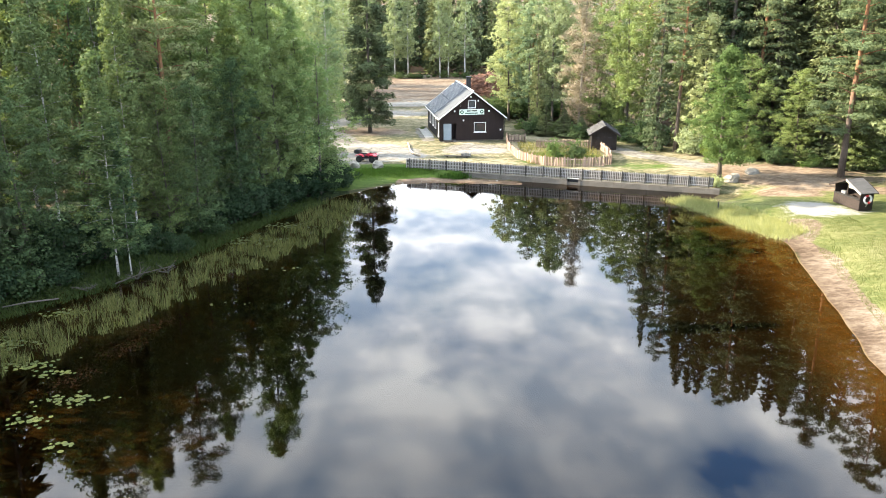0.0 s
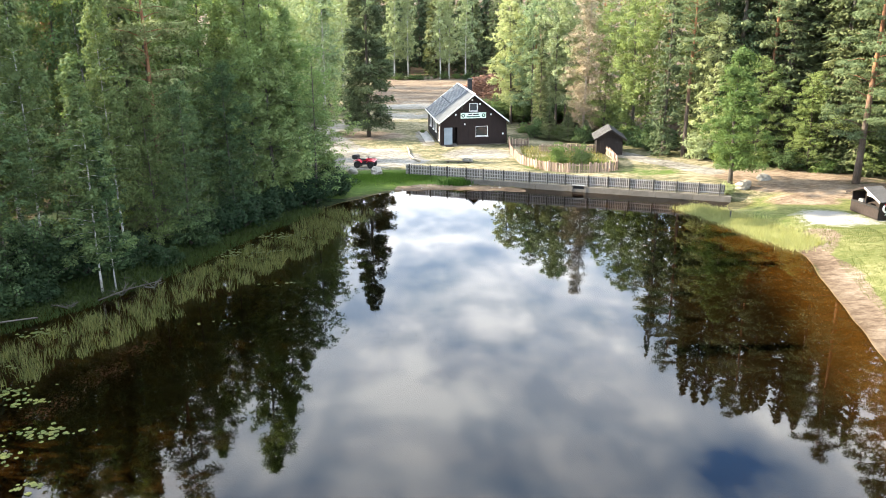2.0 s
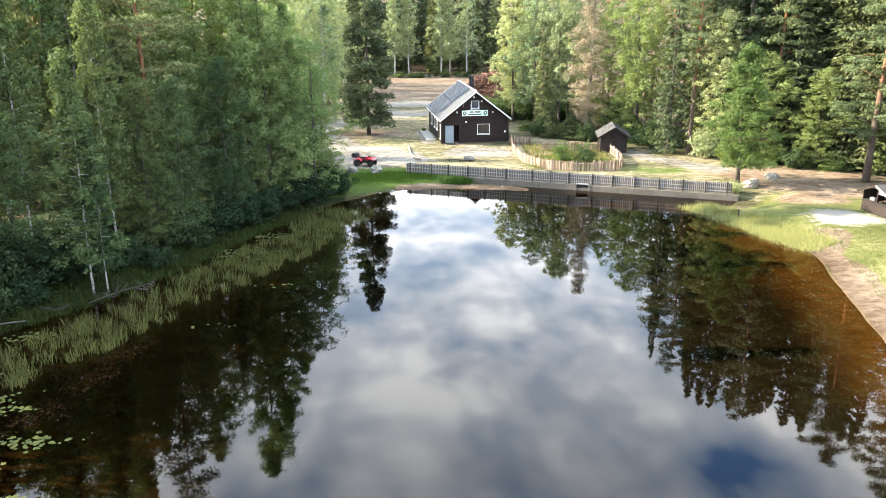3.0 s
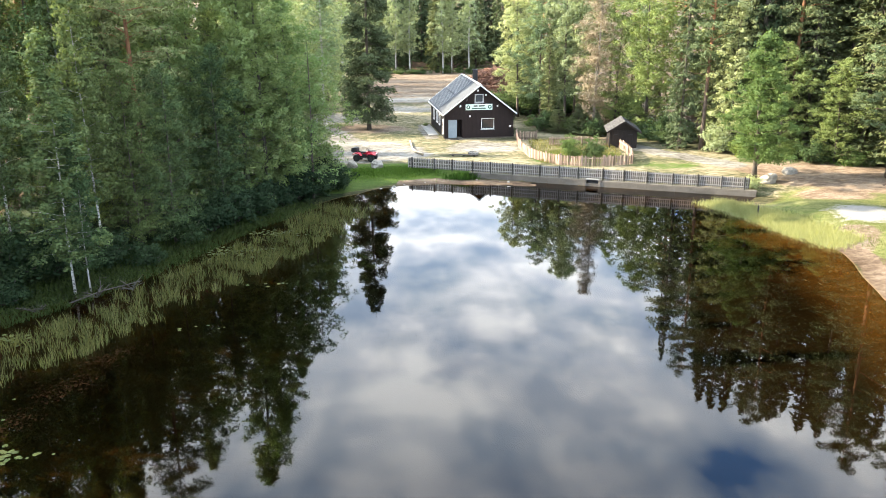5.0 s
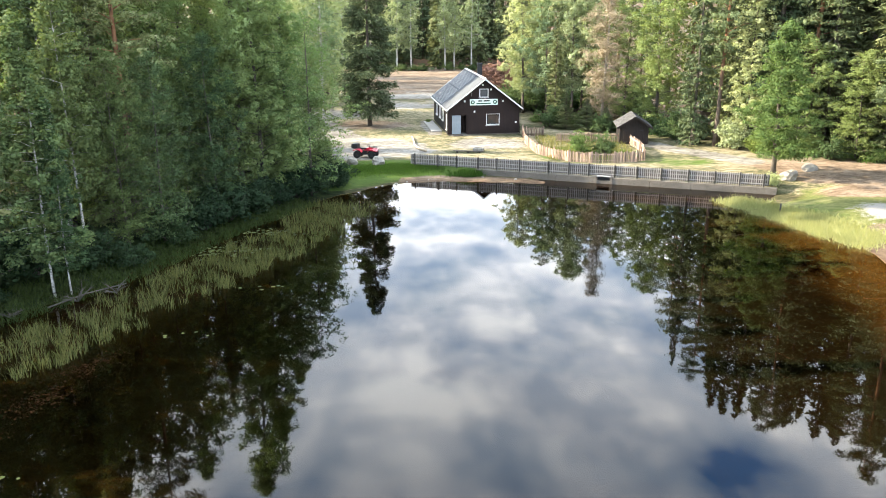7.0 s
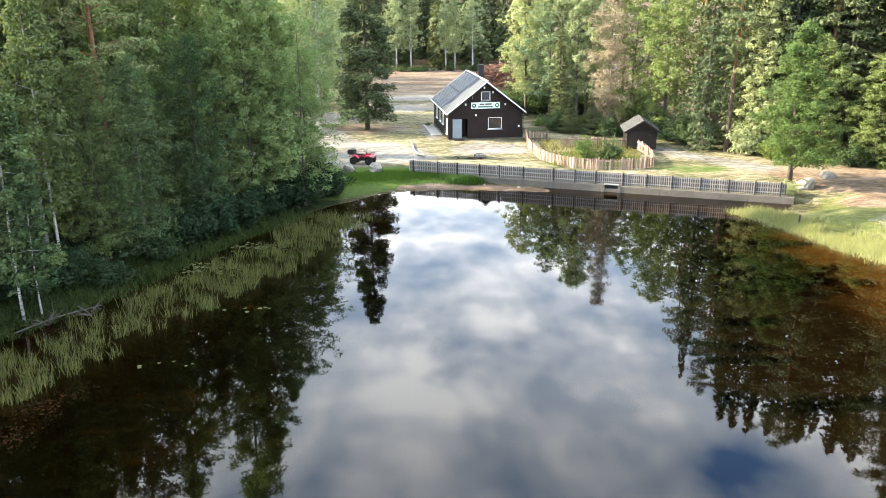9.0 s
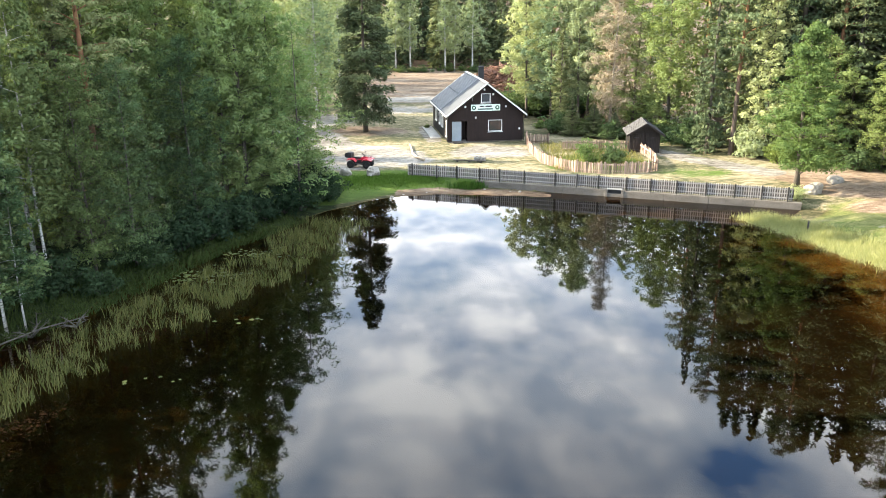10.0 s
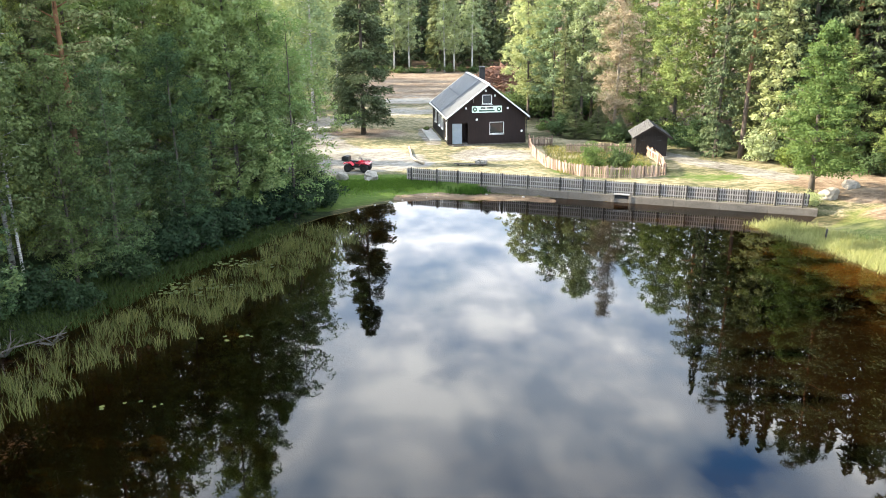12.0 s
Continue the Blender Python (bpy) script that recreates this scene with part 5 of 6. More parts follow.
# ---- shed ----
def build_shed():
    W, D, E, A = 2.6, 3.0, 1.80, 2.62
    s = thing("shed", pose(15.75, 83.7, 0.44, 0, 0, -6), "small dark brown wooden shed with a grey sheet roof", "shed")
    part("front_wall", prism([(0, 0), (W, 0), (W, E), (W / 2, A), (0, E)], 0.1, "Y"), M_CLAD_SHED, s)
    part("back_wall", prism([(0, 0), (W, 0), (W, E), (W / 2, A), (0, E)], 0.1, "Y", pose(0, D - 0.1, 0)), M_CLAD_SHED, s)
    for x in (0.05, W - 0.05):
        part("side_wall", boxed((0.1, D - 0.2, E - 0.02), pose(x, D / 2, E / 2), 0.0), M_CLAD_SHED, s)
    for k, x in enumerate((0.78, 1.76)):
        d = part("door", boxed((0.86, 0.05, 1.75), pose(x, -0.028, 0.9), 0.008), M_CLAD_SHED, s)
        for z in (0.35, 1.4):
            part("hinge", boxed((0.4, 0.02, 0.05), pose(x - 0.2 + 0.4 * k, -0.06, z), 0.004), M_SOOT, d)
    slope = math.atan((A - E) / (W / 2))
    run = (W / 2 + 0.34) / math.cos(slope)
    for side in (-1, 1):
        m = pose(W / 2, D / 2 - 0.15, A + 0.08, 0, side * math.degrees(slope), 0)
        roof = part("roof_slope", boxed((run, D + 0.8, 0.07), m @ pose(side * run / 2, 0, 0), 0.008), M_SHED_ROOF, s, "grey corrugated sheet roof")
        for k in range(9):
            part("roof_rib", boxed((run - 0.03, 0.06, 0.03), m @ pose(side * run / 2, -(D + 0.8) / 2 + 0.2 + k * 0.42, 0.045), 0.006), M_SHED_ROOF, roof)
        part("bargeboard", boxed((run, 0.04, 0.16), m @ pose(side * run / 2, -(D + 0.8) / 2 - 0.022, -0.03), 0.005), M_CLAD_SHED, s)
    return s


build_shed()


# ---- kiosk on the beach ----
M_BUOY_RED = surface("red_plastic", (0.50, 0.02, 0.02), (0.62, 0.035, 0.035), 3, 0.45, 0, (1, 1, 1), 0.03)


def build_kiosk():
    # own x runs along the open counter side, own y into the booth
    W, D, E, A = 2.9, 1.08, 1.45, 2.05
    k = thing("beach_kiosk", pose(30.75, 61.05, 0.66, 0, 0, -78), "small dark brown beach kiosk with an open counter", "kiosk")
    part("counter_wall", boxed((W, 0.08, 0.78), pose(W / 2, 0.04, 0.39), 0.006), M_CLAD_SHED, k)
    part("counter_top", boxed((W - 0.1, 0.42, 0.05), pose(W / 2, 0.12, 0.815), 0.008), M_DARKPOST, k, "worn dark counter board")
    for x in (0.04, W - 0.04):
        part("end_wall", boxed((0.08, D - 0.08, E), pose(x, D / 2 + 0.04, E / 2), 0.006), M_CLAD_SHED, k)
    part("back_wall", prism([(0, 0), (W, 0), (W, E), (W / 2, A), (0, E)], 0.08, "Y", pose(0, D, 0)), M_CLAD_SHED, k)
    part("gable_panel", prism([(W / 2 + 0.05, E + 0.02), (W, E + 0.02), (W / 2 + 0.05, A - 0.03)], 0.05, "Y", pose(0, 0.02, 0)), M_GREYWOOD, k, "bleached gable board")
    for x in (0.05, W / 2, W - 0.05):
        part("corner_post", boxed((0.09, 0.09, E - 0.8 if x != W / 2 else E - 0.5), pose(x, 0.05, 0.84 + (E - 0.8) / 2), 0.005), M_CLAD_SHED, k)
    slope = math.atan((A - E) / (W / 2))
    run = (W / 2 + 0.35) / math.cos(slope)
    for side in (-1, 1):
        m = pose(W / 2, D / 2 - 0.05, A + 0.07, 0, side * math.degrees(slope), 0)
        part("roof_slope", boxed((run, D + 0.4, 0.06), m @ pose(side * run / 2, 0, 0), 0.006), M_SHED_ROOF, k, "grey felted roof")
        part("bargeboard", boxed((run, 0.04, 0.16), m @ pose(side * run / 2, -(D + 0.4) / 2 - 0.022, -0.03), 0.005), M_GREYWOOD if side > 0 else M_CLAD_SHED, k)
        part("bargeboard", boxed((run, 0.04, 0.16), m @ pose(side * run / 2, (D + 0.4) / 2 + 0.022, -0.03), 0.005), M_CLAD_SHED, k)
    part("notice", boxed((0.3, 0.03, 0.35), pose(1.1, 1.02, 1.3), 0.005), M_BUOY_RED, k, "red notice board")
    part("shelf_box", boxed((0.5, 0.3, 0.22), pose(0.8, 0.3, 0.95), 0.02), M_STEEL, k)
    b = thing("lifebuoy", pose(30.75, 61.05, 0.66, 0, 0, -78) @ pose(W + 0.06, 0.62, 0.86, 0, 90, 0), "red and white lifebuoy hung on the kiosk wall", "lifebuoy")
    for q in range(8):
        bm = bmesh.new()
        a0 = q * math.pi / 4
        tube(bm, [(0.30 * math.cos(a0 + t * math.pi / 16), 0.30 * math.sin(a0 + t * math.pi / 16), 0) for t in range(5)], [0.075] * 5, 8)
        part("ring_segment", bm, M_BUOY_RED if q % 4 == 0 else M_WHITE, b)
    bm = bmesh.new()
    tube(bm, [(0.1, 0.25, 0.03), (0.3, 0.05, 0.03), (0.55, -0.12, 0.02)], [0.02, 0.02, 0.02], 5)
    part("rope", bm, M_WHITE, b)
    return k


build_kiosk()


# ---- quad bike ----
def wheel(parent, x, y, r=0.30, w=0.24):
    bm = bmesh.new()
    prof = [(0.14, -w / 2), (r - 0.05, -w / 2), (r, -w / 2 + 0.05), (r, w / 2 - 0.05), (r - 0.05, w / 2), (0.14, w / 2)]
    n = 20
    rings = [[bm.verts.new((rr * math.cos(2 * math.pi * s / n), yy, rr * math.sin(2 * math.pi * s / n))) for rr, yy in prof] for s in range(n)]
    for s in range(n):
        a, b = rings[s], rings[(s + 1) % n]
        for q in range(len(prof)):
            bm.faces.new((a[q], a[(q + 1) % len(prof)], b[(q + 1) % len(prof)], b[q]))
    for s in range(n):
        t = 2 * math.pi * s / n
        box(bm, (0.05, w * 0.8, 0.04), pose(r * math.cos(t), 0, r * math.sin(t), 0, 90 - math.degrees(t), 0), 0.0)
    bmesh.ops.recalc_face_normals(bm, faces=bm.faces)
    tyre = part("wheel", bm, M_RUBBER, parent, "knobbly black tyre")
    tyre.location = (x, y, r)
    bm = bmesh.new()
    bmesh.ops.create_cone(bm, cap_ends=True, segments=14, radius1=0.15, radius2=0.13, depth=w * 0.8, matrix=pose(0, 0, 0, 90))
    part("rim", bm, M_SOOT, tyre)


def shell(sections, cap=True):
    """A closed skin through sections: each is x and a half outline of (y, z), mirrored across y = 0."""
    bm = bmesh.new()
    rings = []
    for x, half in sections:
        pts = [(y, z) for y, z in half] + [(-y, z) for y, z in reversed(half)]
        rings.append([bm.verts.new((x, y, z)) for y, z in pts])
    n = len(rings[0])
    for a, b in zip(rings, rings[1:]):
        for k in range(n):
            bm.faces.new((a[k], a[(k + 1) % n], b[(k + 1) % n], b[k]))
    bm.faces.new(rings[0])
    bm.faces.new(rings[-1])
    bmesh.ops.recalc_face_normals(bm, faces=bm.faces)
    bmesh.ops.bevel(bm, geom=bm.edges[:], offset=0.02, segments=2, affect="EDGES")
    return bm


def shell_side(profile, y0, y1, side):
    """A curved guard over a wheel: x, low and high edge along its length, between two widths."""
    bm = bmesh.new()
    rings = [[bm.verts.new((x, side * y, z)) for y, z in ((y0, lo), (y0, hi), (y1, hi - 0.05), (y1, lo - 0.05))] for x, lo, hi in profile]
    for a, b in zip(rings, rings[1:]):
        for k in range(4):
            bm.faces.new((a[k], a[(k + 1) % 4], b[(k + 1) % 4], b[k]))
    bm.faces.new(rings[0])
    bm.faces.new(rings[-1])
    bmesh.ops.recalc_face_normals(bm, faces=bm.faces)
    return bm


def build_quad():
    q = thing("quad_bike", pose(-7.45, 78.1, level(-7.45, 78.1), 0, 0, -14), "red quad bike with a black rear box on the gravel", "quad bike")
    for x in (-0.68, 0.68):
        for y in (-0.45, 0.45):
            wheel(q, x, y)
    part("engine", shell([(-0.6, [(0.16, 0.30), (0.18, 0.62)]), (0.0, [(0.20, 0.28), (0.18, 0.62)]), (0.6, [(0.16, 0.30), (0.16, 0.60)])]), M_SOOT, q, "dark engine and frame")
    part("tank", shell([(-0.15, [(0.12, 0.60), (0.10, 0.76)]), (0.15, [(0.16, 0.60), (0.12, 0.84)]), (0.45, [(0.20, 0.62), (0.14, 0.90)])]), M_RED, q, "red fuel tank cover")
    part("front_cowl", shell([(0.42, [(0.24, 0.60), (0.16, 0.90)]), (0.75, [(0.26, 0.58), (0.18, 0.84)]), (1.02, [(0.18, 0.52), (0.12, 0.68)])]), M_RED, q, "red pointed front cowl")
    for y in (-1, 1):
        part("front_mudguard", shell_side([(0.28, 0.56, 0.60), (0.42, 0.74, 0.79), (0.75, 0.79, 0.84), (1.02, 0.68, 0.72)], 0.22, 0.58, y), M_RED, q)
        part("rear_mudguard", shell_side([(-1.02, 0.66, 0.70), (-0.72, 0.77, 0.82), (-0.40, 0.72, 0.77), (-0.22, 0.54, 0.58)], 0.18, 0.58, y), M_RED, q)
    part("seat", shell([(-0.62, [(0.16, 0.72), (0.13, 0.86)]), (-0.2, [(0.17, 0.72), (0.14, 0.84)]), (0.2, [(0.13, 0.72), (0.10, 0.82)])]), M_BLACK, q, "black seat")
    part("rear_box", shell([(-1.22, [(0.34, 0.84), (0.30, 1.14)]), (-0.95, [(0.38, 0.82), (0.34, 1.22)]), (-0.66, [(0.36, 0.82), (0.30, 1.16)])]), M_BLACK, q, "black luggage box")
    part("console", shell([(0.30, [(0.10, 0.80), (0.08, 0.96)]), (0.50, [(0.12, 0.80), (0.08, 0.90)])]), M_BLACK, q, "black instrument console")
    bm = bmesh.new()
    tube(bm, [(0.42, 0, 0.8), (0.30, 0, 1.08)], [0.03, 0.025], 6)
    tube(bm, [(0.22, -0.40, 1.08), (0.30, -0.15, 1.10), (0.30, 0.15, 1.10), (0.22, 0.40, 1.08)], [0.016] * 4, 6)
    part("handlebar", bm, M_BLACK, q)
    for y in (-0.38, 0.38):
        part("mirror", boxed((0.03, 0.12, 0.09), pose(0.34, y, 1.22), 0.01), M_BLACK, q)
    for name, x0, x1, z in (("front_rack", 0.55, 1.0, 0.90), ("rear_rack", -1.1, -0.6, 0.80)):
        bm = bmesh.new()
        for y in (-0.36, -0.12, 0.12, 0.36):
            tube(bm, [(x0, y, z), (x1, y, z)], [0.012, 0.012], 5)
        for x in (x0, x1):
            tube(bm, [(x, -0.38, z), (x, 0.38, z)], [0.014, 0.014], 5)
        part(name, bm, M_BLACK, q)
    bm = bmesh.new()
    tube(bm, [(1.02, -0.3, 0.42), (1.10, -0.26, 0.62), (1.10, 0.26, 0.62), (1.02, 0.3, 0.42)], [0.02] * 4, 6)
    part("bumper", bm, M_BLACK, q)
    for y in (-0.17, 0.17):
        part("headlight", boxed((0.05, 0.13, 0.09), pose(0.985, y, 0.66), 0.015), M_LAMPWHITE, q)
    for y in (-0.3, 0.3):
        part("footboard", boxed((0.7, 0.2, 0.04), pose(0.0, y, 0.32), 0.008), M_BLACK, q)
    bm = bmesh.new()
    tube(bm, [(-0.68, -0.4, 0.3), (-0.68, 0.4, 0.3)], [0.04, 0.04], 6)
    tube(bm, [(0.68, -0.4, 0.3), (0.68, 0.4, 0.3)], [0.04, 0.04], 6)
    part("axle", bm, M_SOOT, q)
    return q


build_quad()


# ---- boulders, logs, fire place ----
def boulder(x, y, size, seed, label, sink=0.12):
    bm = bmesh.new()
    bmesh.ops.create_icosphere(bm, subdivisions=3, radius=0.5)
    off = Vector((seed * 3.1, seed * 1.7, 0))
    for v in bm.verts:
        p = v.co * 2.2 + off
        r = 1 + 0.5 * noise.noise(p * 0.8) + 0.22 * noise.noise(p * 2.3)
        v.co = Vector((v.co.x * r * size[0], v.co.y * r * size[1], max(-0.3, v.co.z * r) * size[2]))
    me = bpy.data.meshes.new("boulder")
    bm.to_mesh(me)
    bm.free()
    me.materials.append(M_ROCK)
    ob = new("boulder", me)
    ob.matrix_world = pose(x, y, level(x, y) + 0.3 * size[2] - sink, 0, 0, seed * 47)
    return tagged(ob, label, "boulder", "boulders")


boulder(-8.3, 75.2, (1.0, 0.9, 0.85), 1, "pale grey boulder at the gravel edge by the grass")
boulder(-6.15, 75.2, (1.25, 1.0, 0.95), 2, "large whitish boulder in front of the quad bike")
boulder(25.4, 68.7, (1.15, 1.0, 1.1), 3, "grey-white boulder behind the young maple")
boulder(28.0, 71.0, (1.55, 1.0, 0.68), 5, "wide pale boulder on the brown earth")
for k, (x, y, s) in enumerate(((2.4, 72.05, 0.3), (4.3, 71.4, 0.25), (5.0, 71.3, 0.35), (-3.6, 70.6, 0.3), (-4.4, 70.0, 0.35), (3.2, 71.6, 0.2), (-5.4, 69.3, 0.3), (-1.9, 71.2, 0.25))):
    boulder(x, y, (s, s * 0.8, s * 0.7), 11 + k, "small pale stone on the muddy shore")


def log(points, r, material, label, name="log"):
    bm = tube(bmesh.new(), points, r, 10)
    me = bpy.data.meshes.new(name)
    bm.to_mesh(me)
    bm.free()
    me.materials.append(material)
    return tagged(new(name, me), label, "log", "logs")


M_PALELOG = surface("peeled_log", (0.28, 0.215, 0.145), (0.44, 0.37, 0.275), 3, 0.85, 0, (1, 1, 1), 0.3)
log([(-3.8, 87.6, 0.62), (-3.55, 85.2, 0.62), (-3.4, 83.2, 0.62), (-2.95, 81.6, 0.62), (-2.3, 80.4, 0.62)], [0.07, 0.085, 0.095, 0.10, 0.11], M_PALELOG, "long pale peeled log lying on the gravel")
log([(-23.9, 40.3, 0.30), (-22.8, 40.9, 0.34), (-21.4, 41.6, 0.28)], [0.03, 0.045, 0.04], M_DRIFT, "thin bleached fallen log on the bank")
log([(-19.4, 44.4, 0.12), (-18.2, 45.8, 0.28), (-16.8, 47.4, 0.22)], [0.04, 0.035, 0.02], M_DRIFT, "fallen birch trunk at the water's edge")
log([(21.6, 60.6, -0.4), (21.6, 60.6, 0.75)], [0.06, 0.055], M_DARKPOST, "dark wooden stake among the shore grass", "stake")


def dead_branch(x, y, z, size, seed):
    rng = random.Random(seed)
    bm = bmesh.new()
    for k in range(9):
        a, e = rng.uniform(0, 6.28), rng.uniform(0.1, 0.9)
        d = Vector((math.cos(a) * math.cos(e), math.sin(a) * math.cos(e), math.sin(e))) * size * rng.uniform(0.5, 1)
        mid = d * 0.5 + Vector((rng.uniform(-1, 1), rng.uniform(-1, 1), 0)) * 0.12 * size
        tube(bm, [(0, 0, 0), tuple(mid), tuple(d)], [0.035, 0.025, 0.008], 4)
        for j in range(3):
            p = mid.lerp(d, rng.uniform(0, 0.9))
            tube(bm, [tuple(p), tuple(p + Vector((rng.uniform(-1, 1), rng.uniform(-1, 1), rng.uniform(-0.2, 0.6))) * 0.3 * size)], [0.014, 0.005], 3)
    me = bpy.data.meshes.new("dead_branch")
    bm.to_mesh(me)
    bm.free()
    me.materials.append(M_DRIFT)
    ob = new("dead_branch", me)
    ob.location = (x, y, z)
    return tagged(ob, "bleached dead branch fallen at the water's edge", "branch", "dead branches")


for k, (x, y, s) in enumerate(((-18.4, 45.4, 1.3), (-17.0, 46.6, 1.0), (-15.0, 62.6, 1.5), (-14.4, 60.4, 1.2), (-20.6, 43.4, 1.0))):
    dead_branch(x, y, max(0.05, level(x, y)), s, k)


def build_fireplace():
    f = thing("fire_ring", pose(2.4, 80.4, level(2.4, 80.4)), "low grey stone fire ring on the yard", "fireplace")
    for k in range(9):
        t = k * 2 * math.pi / 9
        part("stone", boxed((0.24, 0.18, 0.36), pose(0.42 * math.cos(t), 0.42 * math.sin(t), 0.16, 0, 0, math.degrees(t) + 90), 0.04), M_ROCK, f)
    bm = bmesh.new()
    bmesh.ops.create_cone(bm, cap_ends=True, segments=16, radius1=0.34, radius2=0.3, depth=0.08, matrix=pose(0, 0, 0.05))
    part("ash_bed", bm, M_SOOT, f, "black ash")
    b = thing("low_bench", pose(1.5, 79.85, level(1.5, 79.85), 0, 0, -9), "low bench of a weathered brown beam", "bench")
    part("seat", boxed((2.7, 0.20, 0.08), pose(0, 0, 0.16), 0.015), M_DRIFT, b)
    for x in (-1.0, 0, 1.0):
        part("leg", boxed((0.16, 0.18, 0.16), pose(x, 0, 0.04), 0.015), M_DARKPOST, b)


build_fireplace()


def build_brush_pile():
    M = surface("red_brown_brushwood", (0.085, 0.042, 0.030), (0.215, 0.118, 0.085), 4, 0.95, 0, (1, 1, 1), 0.3)
    rng = random.Random(12)
    bm = bmesh.new()
    for k in range(900):
        a, r = rng.uniform(0, 6.28), math.sqrt(rng.uniform(0, 1))
        x, y = math.cos(a) * r * 5.0, math.sin(a) * r * 3.6
        z = max(0.1, 4.2 * (1 - r * r) * rng.uniform(0.5, 1.0))
        d = Vector((rng.uniform(-1, 1), rng.uniform(-1, 1), rng.uniform(-0.35, 0.35))).normalized() * rng.uniform(0.6, 1.6)
        p = Vector((x, y, z))
        tube(bm, [tuple(p - d), tuple(p + d)], [rng.uniform(0.04, 0.11), 0.02], 4)
    me = bpy.data.meshes.new("brush_pile")
    bm.to_mesh(me)
    bm.free()
    me.materials.append(M)
    ob = new("brush_pile", me)
    ob.location = (7.2, 126, level(7, 126))
    tagged(ob, "big heap of red-brown felled brushwood behind the house", "brush pile", kind="stuff")


build_brush_pile()


# ---- water plants and grasses ----
def blades(name, xy, z, height, width, material, label, category, seed, bend=0.35):
    """Upright bent blades, three corners a piece above a four-cornered foot."""
    rng = np.random.default_rng(seed)
    n = len(xy)
    h = height * rng.uniform(0.55, 1.2, n)
    az = rng.uniform(0, 6.283, n)
    w = width * rng.uniform(0.7, 1.3, n) * 0.5
    sx, sy = np.cos(az) * w, np.sin(az) * w
    lean = rng.normal(0, bend, (n, 2)) * h[:, None]
    base = np.stack([xy[:, 0], xy[:, 1], z], 1)
    mid = base + np.stack([lean[:, 0] * 0.3, lean[:, 1] * 0.3, h * 0.55], 1)
    tip = base + np.stack([lean[:, 0], lean[:, 1], h], 1)
    side = np.stack([sx, sy, np.zeros(n)], 1)
    v = np.stack([base - side, base + side, mid + side * 0.8, tip, mid - side * 0.8], 1).reshape(-1, 3)
    me = bpy.data.meshes.new(name)
    me.vertices.add(5 * n)
    me.vertices.foreach_set("co", v.astype(np.float32).ravel())
    me.loops.add(5 * n)
    me.loops.foreach_set("vertex_index", np.arange(5 * n, dtype=np.int32))
    me.polygons.add(n)
    me.polygons.foreach_set("loop_start", np.arange(0, 5 * n, 5, dtype=np.int32))
    me.polygons.foreach_set("loop_total", np.full(n, 5, np.int32))
    me.update(calc_edges=True)
    me.materials.append(material)
    return tagged(new(name, me), label, category, kind="stuff")


def along_line(points, n, spread, rng, clumps=0, clump_size=0.35):
    p = np.array(points, float)
    seg = np.linalg.norm(np.diff(p, axis=0), axis=1)
    cum = np.concatenate([[0], np.cumsum(seg)])

    def at(s, off):
        k = np.clip(np.searchsorted(cum, s, side="right") - 1, 0, len(seg) - 1)
        t = (s - cum[k]) / seg[k]
        d = (p[k + 1] - p[k]) / seg[k][:, None]
        return p[k] + (p[k + 1] - p[k]) * t[:, None] + np.stack([-d[:, 1], d[:, 0]], 1) * off[:, None]

    if clumps:
        c = at(rng.uniform(0, cum[-1], clumps), rng.uniform(-1, 1, clumps) * spread)
        return c[rng.integers(0, clumps, n)] + rng.normal(0, clump_size, (n, 2))
    return at(rng.uniform(0, cum[-1], n), rng.uniform(-1, 1, n) * spread)


plant_rng = np.random.default_rng(31)
REED_LINE = [(-27, 25), (-22.2, 33.2), (-19.4, 37.2), (-17.2, 41.0), (-14.9, 45.6), (-12.4, 50.2), (-10.2, 54.0), (-8.9, 58.0), (-8.0, 61.0), (-7.4, 63.5)]
xy = along_line(REED_LINE, 11000, 2.2, plant_rng, 400, 0.17)
blades("reeds", xy, np.full(len(xy), -0.1), 0.76, 0.021, M_REED, "green and straw-coloured reeds standing in the shallow water", "reeds", 1, 0.26)
xy = along_line([(19.6, 64.5), (21.2, 61.6), (22.4, 58.6), (23.6, 55.6), (24.6, 53.6)], 17000, 1.4, plant_rng, 520, 0.3)
blades("shore_grass", xy, np.maximum(ground_height(xy[:, 0], xy[:, 1]), -0.05) - 0.02, 0.36, 0.020, M_SHORE, "tall yellow-green grass along the beach shore", "grass", 2, 0.3)
xy = plant_rng.normal(0, 1, (900, 2)) * (0.55, 0.28) + (1.3, 72.5)
blades("grass_tuft", xy, np.maximum(ground_height(xy[:, 0], xy[:, 1]), 0) - 0.02, 0.6, 0.03, M_LUSH, "bright green grass tuft at the dam's foot", "grass", 3, 0.3)
xy = along_line([(-10.4, 71.4), (-6.5, 73.6), (-1.0, 74.5)], 14000, 1.0, plant_rng) + plant_rng.normal(0, 0.7, (14000, 2))
blades("bank_grass", xy[shore_distance(xy[:, 0], xy[:, 1]) > 0.3], ground_height(*xy[shore_distance(xy[:, 0], xy[:, 1]) > 0.3].T) - 0.02, 0.15, 0.03, M_LUSH, "lush green grass on the bank beside the dam", "grass", 4, 0.6)
xy = along_line([(26.5, 60.0), (27.2, 53), (25.8, 44), (25.0, 36)], 26000, 3.2, plant_rng)
keep = (shore_distance(xy[:, 0], xy[:, 1]) > 1.6) & (np.hypot(xy[:, 0] - 28.6, xy[:, 1] - 58.8) > 2.2)
xy = xy[keep]
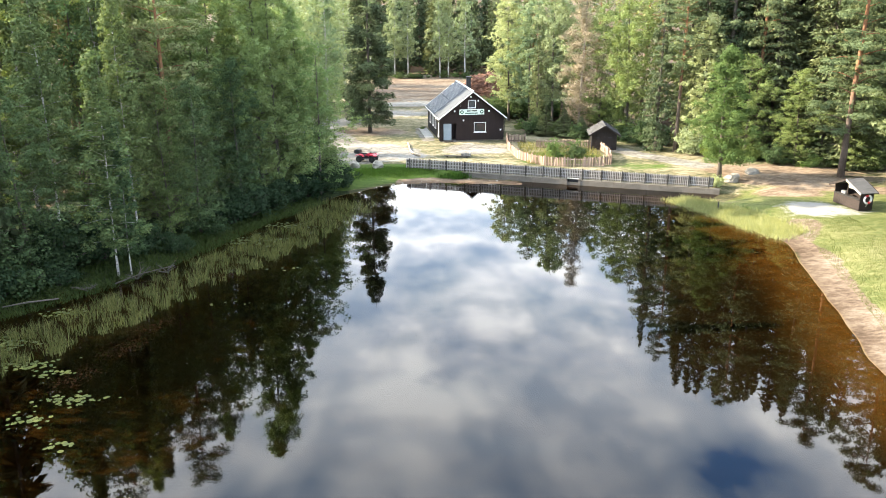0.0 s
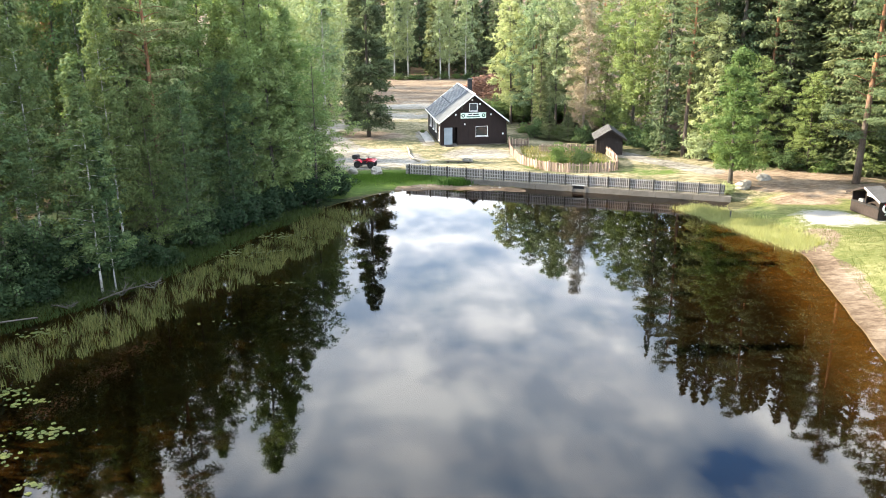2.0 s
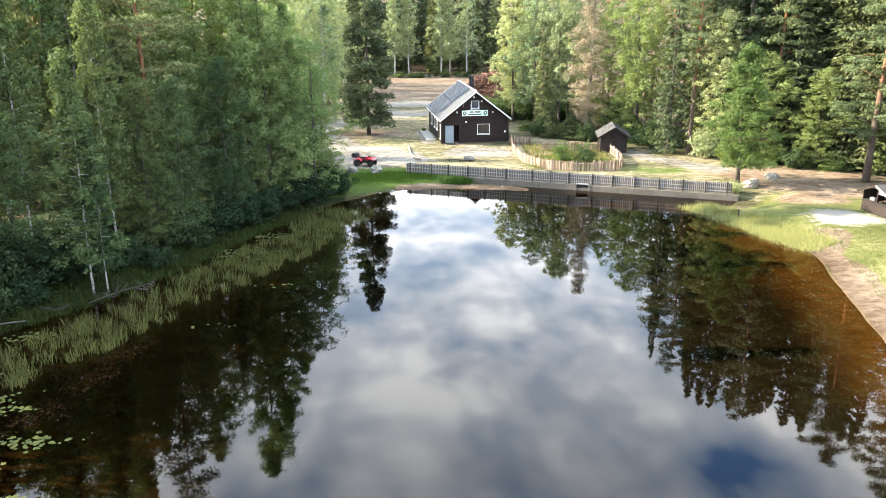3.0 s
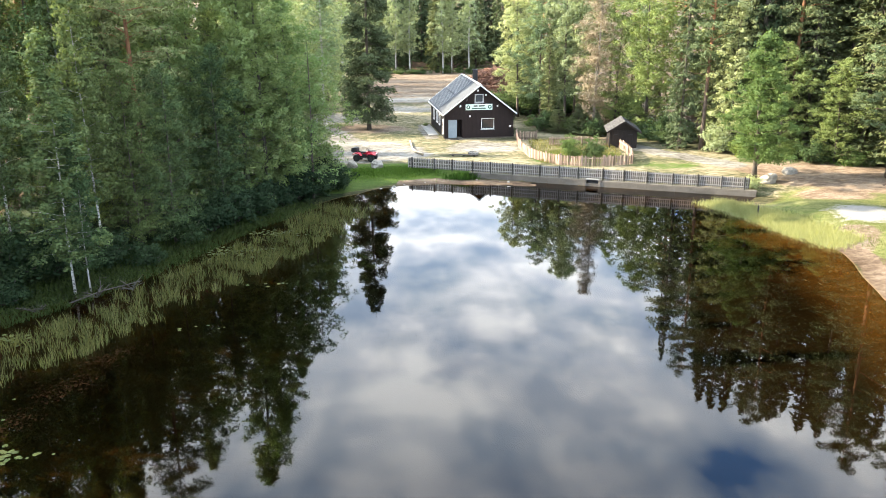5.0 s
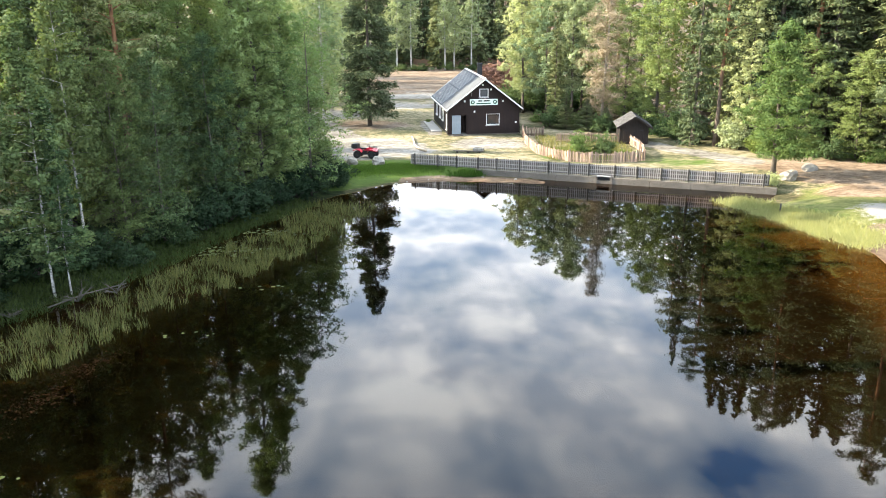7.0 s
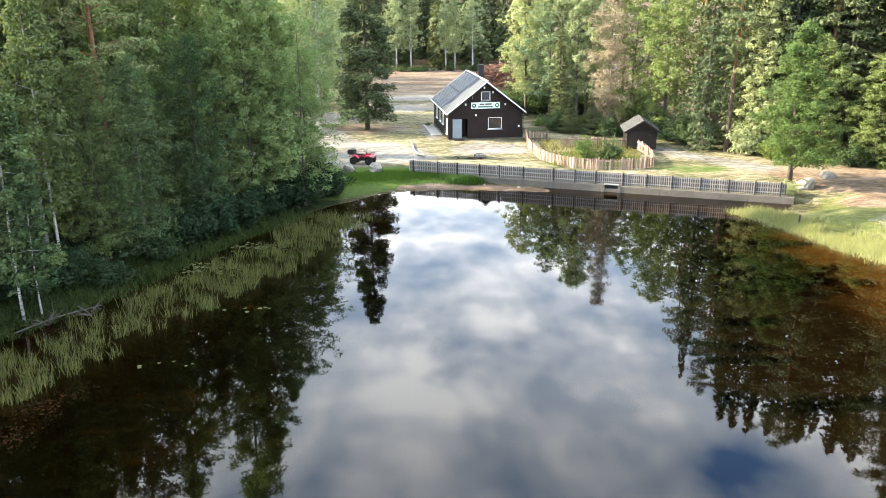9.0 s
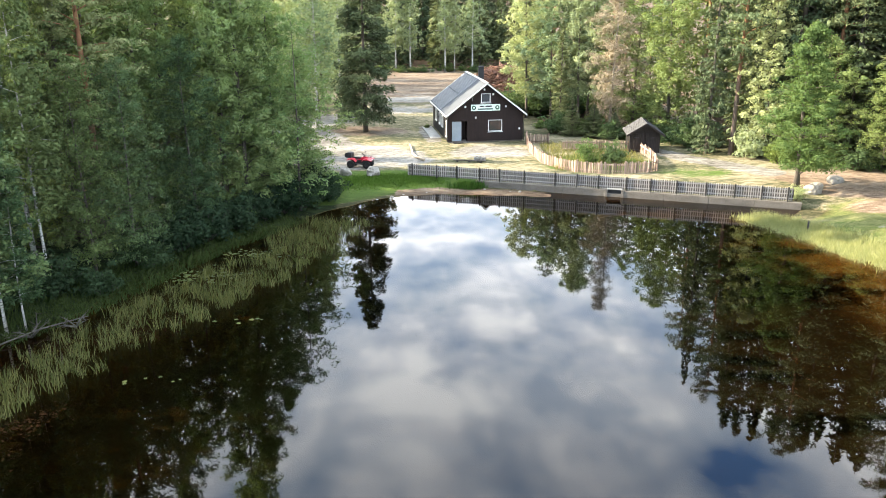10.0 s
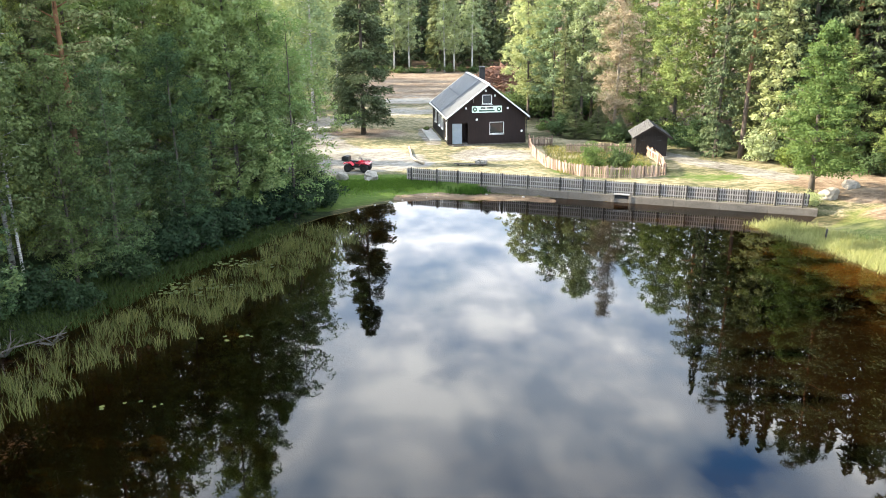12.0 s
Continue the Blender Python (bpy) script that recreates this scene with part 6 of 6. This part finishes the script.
blades("meadow_grass", xy, ground_height(xy[:, 0], xy[:, 1]) - 0.02, 0.09, 0.022, M_GRASS, "short trodden meadow grass behind the beach", "grass", 5, 0.5)
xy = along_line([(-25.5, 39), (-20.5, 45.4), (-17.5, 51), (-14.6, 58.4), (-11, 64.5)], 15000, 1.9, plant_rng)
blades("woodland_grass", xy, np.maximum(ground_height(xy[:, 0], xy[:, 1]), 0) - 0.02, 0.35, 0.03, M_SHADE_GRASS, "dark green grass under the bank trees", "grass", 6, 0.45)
xy = plant_rng.uniform((8.2, 76.4), (16.2, 88), (5200, 2))
blades("garden_weeds", xy, ground_height(xy[:, 0], xy[:, 1]) - 0.02, 0.36, 0.03, M_REED, "overgrown green weeds inside the palisade", "weeds", 7, 0.4)
xy = np.concatenate([plant_rng.uniform((9, 88), (24, 97), (5000, 2)), plant_rng.uniform((24, 77), (46, 82), (3000, 2)), plant_rng.uniform((33, 73), (46, 77), (1200, 2))])
xy = xy[xy[:, 1] > 108 - 1.05 * xy[:, 0]]
blades("forest_weeds", xy, ground_height(xy[:, 0], xy[:, 1]) - 0.02, 0.4, 0.035, M_LUSH, "undergrowth of ferns and weeds at the forest edge", "weeds", 8, 0.5)


def build_lily_pads():
    rng = random.Random(5)
    meshes = []
    for k in range(3):
        bm = bmesh.new()
        notch = 0.35
        rim = [(math.cos(t) * (1 + 0.05 * math.sin(3 * t + k)), math.sin(t) * (0.86 + 0.05 * math.cos(2 * t + k))) for t in [notch + (2 * math.pi - 2 * notch) * i / 13 for i in range(14)]]
        outline = [(0.12, 0)] + rim
        top = [bm.verts.new((x * 0.105, y * 0.105, 0.006 + 0.006 * ((i % 5) == k))) for i, (x, y) in enumerate(outline)]
        low = [bm.verts.new((x * 0.103, y * 0.103, -0.004)) for x, y in outline]
        bm.faces.new(top)
        bm.faces.new(low[::-1])
        for i in range(len(top)):
            j = (i + 1) % len(top)
            bm.faces.new((top[i], low[i], low[j], top[j]))
        me = bpy.data.meshes.new("pad")
        bm.to_mesh(me)
        bm.free()
        me.materials.append(M_PAD)
        meshes.append(me)
    spots = (((-14.5, 26.9), 0.75, 0.35, 13), ((-17.0, 28.8), 1.1, 0.5, 30), ((-15.8, 30.4), 1.5, 0.45, 50), ((-18.9, 27.4), 1.0, 0.4, 18), ((-19.4, 33.8), 1.6, 0.6, 55), ((-17.8, 33.0), 1.0, 0.4, 22),
             ((-13.4, 53.2), 2.0, 0.9, 110), ((-11.4, 57.2), 2.2, 0.7, 60), ((-21.8, 36.2), 1.6, 0.7, 90), ((-20.8, 40.2), 1.3, 0.5, 40), ((-12.6, 41.4), 2.0, 0.3, 7), ((-10.2, 47.2), 1.6, 0.3, 6))
    for (cx, cy), rx, ry, n in spots:
        t = thing("lily_pads", pose(cx, cy, 0), "yellow-green water lily pads floating on dark water", "lily pads", "lily pad patches")
        for _ in range(n):
            x, y = rng.gauss(0, rx * 0.5), rng.gauss(0, ry * 0.6)
            if shore_distance(np.array(cx + x), np.array(cy + y)) > -0.2:
                continue
            s = rng.uniform(0.6, 1.25)
            shared("pad", meshes[rng.randrange(3)], t, pose(x, y, 0.008 + rng.uniform(0, 0.012), rng.uniform(-2, 2), rng.uniform(-2, 2), rng.uniform(0, 360)) @ Matrix.Scale(s, 4))


build_lily_pads()
M_MAT = surface("brown_algae_mat", (0.012, 0.0058, 0.0024), (0.028, 0.0145, 0.0065), 4, 0.95, 0, (1, 1, 1), 0.4, spec=0.0)


def algae_mats(spots, turn, seed):
    """Ragged rafts of small floating flakes."""
    rng = random.Random(seed)
    bm = bmesh.new()
    c, s_ = math.cos(math.radians(turn)), math.sin(math.radians(turn))
    for x0, y0, rx, ry in spots:
        for k in range(int(240 * rx)):
            u, w = rng.gauss(0, 0.7) * rx, rng.gauss(0, 1.0) * ry
            cx, cy = x0 + u * c - w * s_, y0 + u * s_ + w * c
            s, t0, z = rng.uniform(0.012, 0.04), rng.uniform(0, 6.283), rng.uniform(0.002, 0.008)
            bm.faces.new([bm.verts.new((cx + 1.5 * s * math.cos(t0 + j * 1.257) * rng.uniform(0.5, 1.2), cy + 1.5 * s * math.sin(t0 + j * 1.257) * rng.uniform(0.5, 1.2), z)) for j in range(5)])
    me = bpy.data.meshes.new("algae")
    bm.to_mesh(me)
    bm.free()
    me.materials.append(M_MAT)
    tagged(new("algae", me), "reddish brown scum of floating algae among the reeds", "algae", kind="stuff")


algae_mats(((-15.6, 35.6, 1.1, 0.45), (-15.0, 38.4, 1.0, 0.4), (-16.6, 32.4, 1.0, 0.45), (-20.4, 38.4, 1.6, 0.7), (-18.6, 41.4, 1.8, 0.7), (-16.6, 44.6, 1.6, 0.6), (-22.4, 34.6, 1.6, 0.7), (-19.0, 36.2, 1.3, 0.8), (-13.8, 46.4, 1.6, 0.7), (-17.2, 40.0, 1.2, 0.8)), 56, 6)
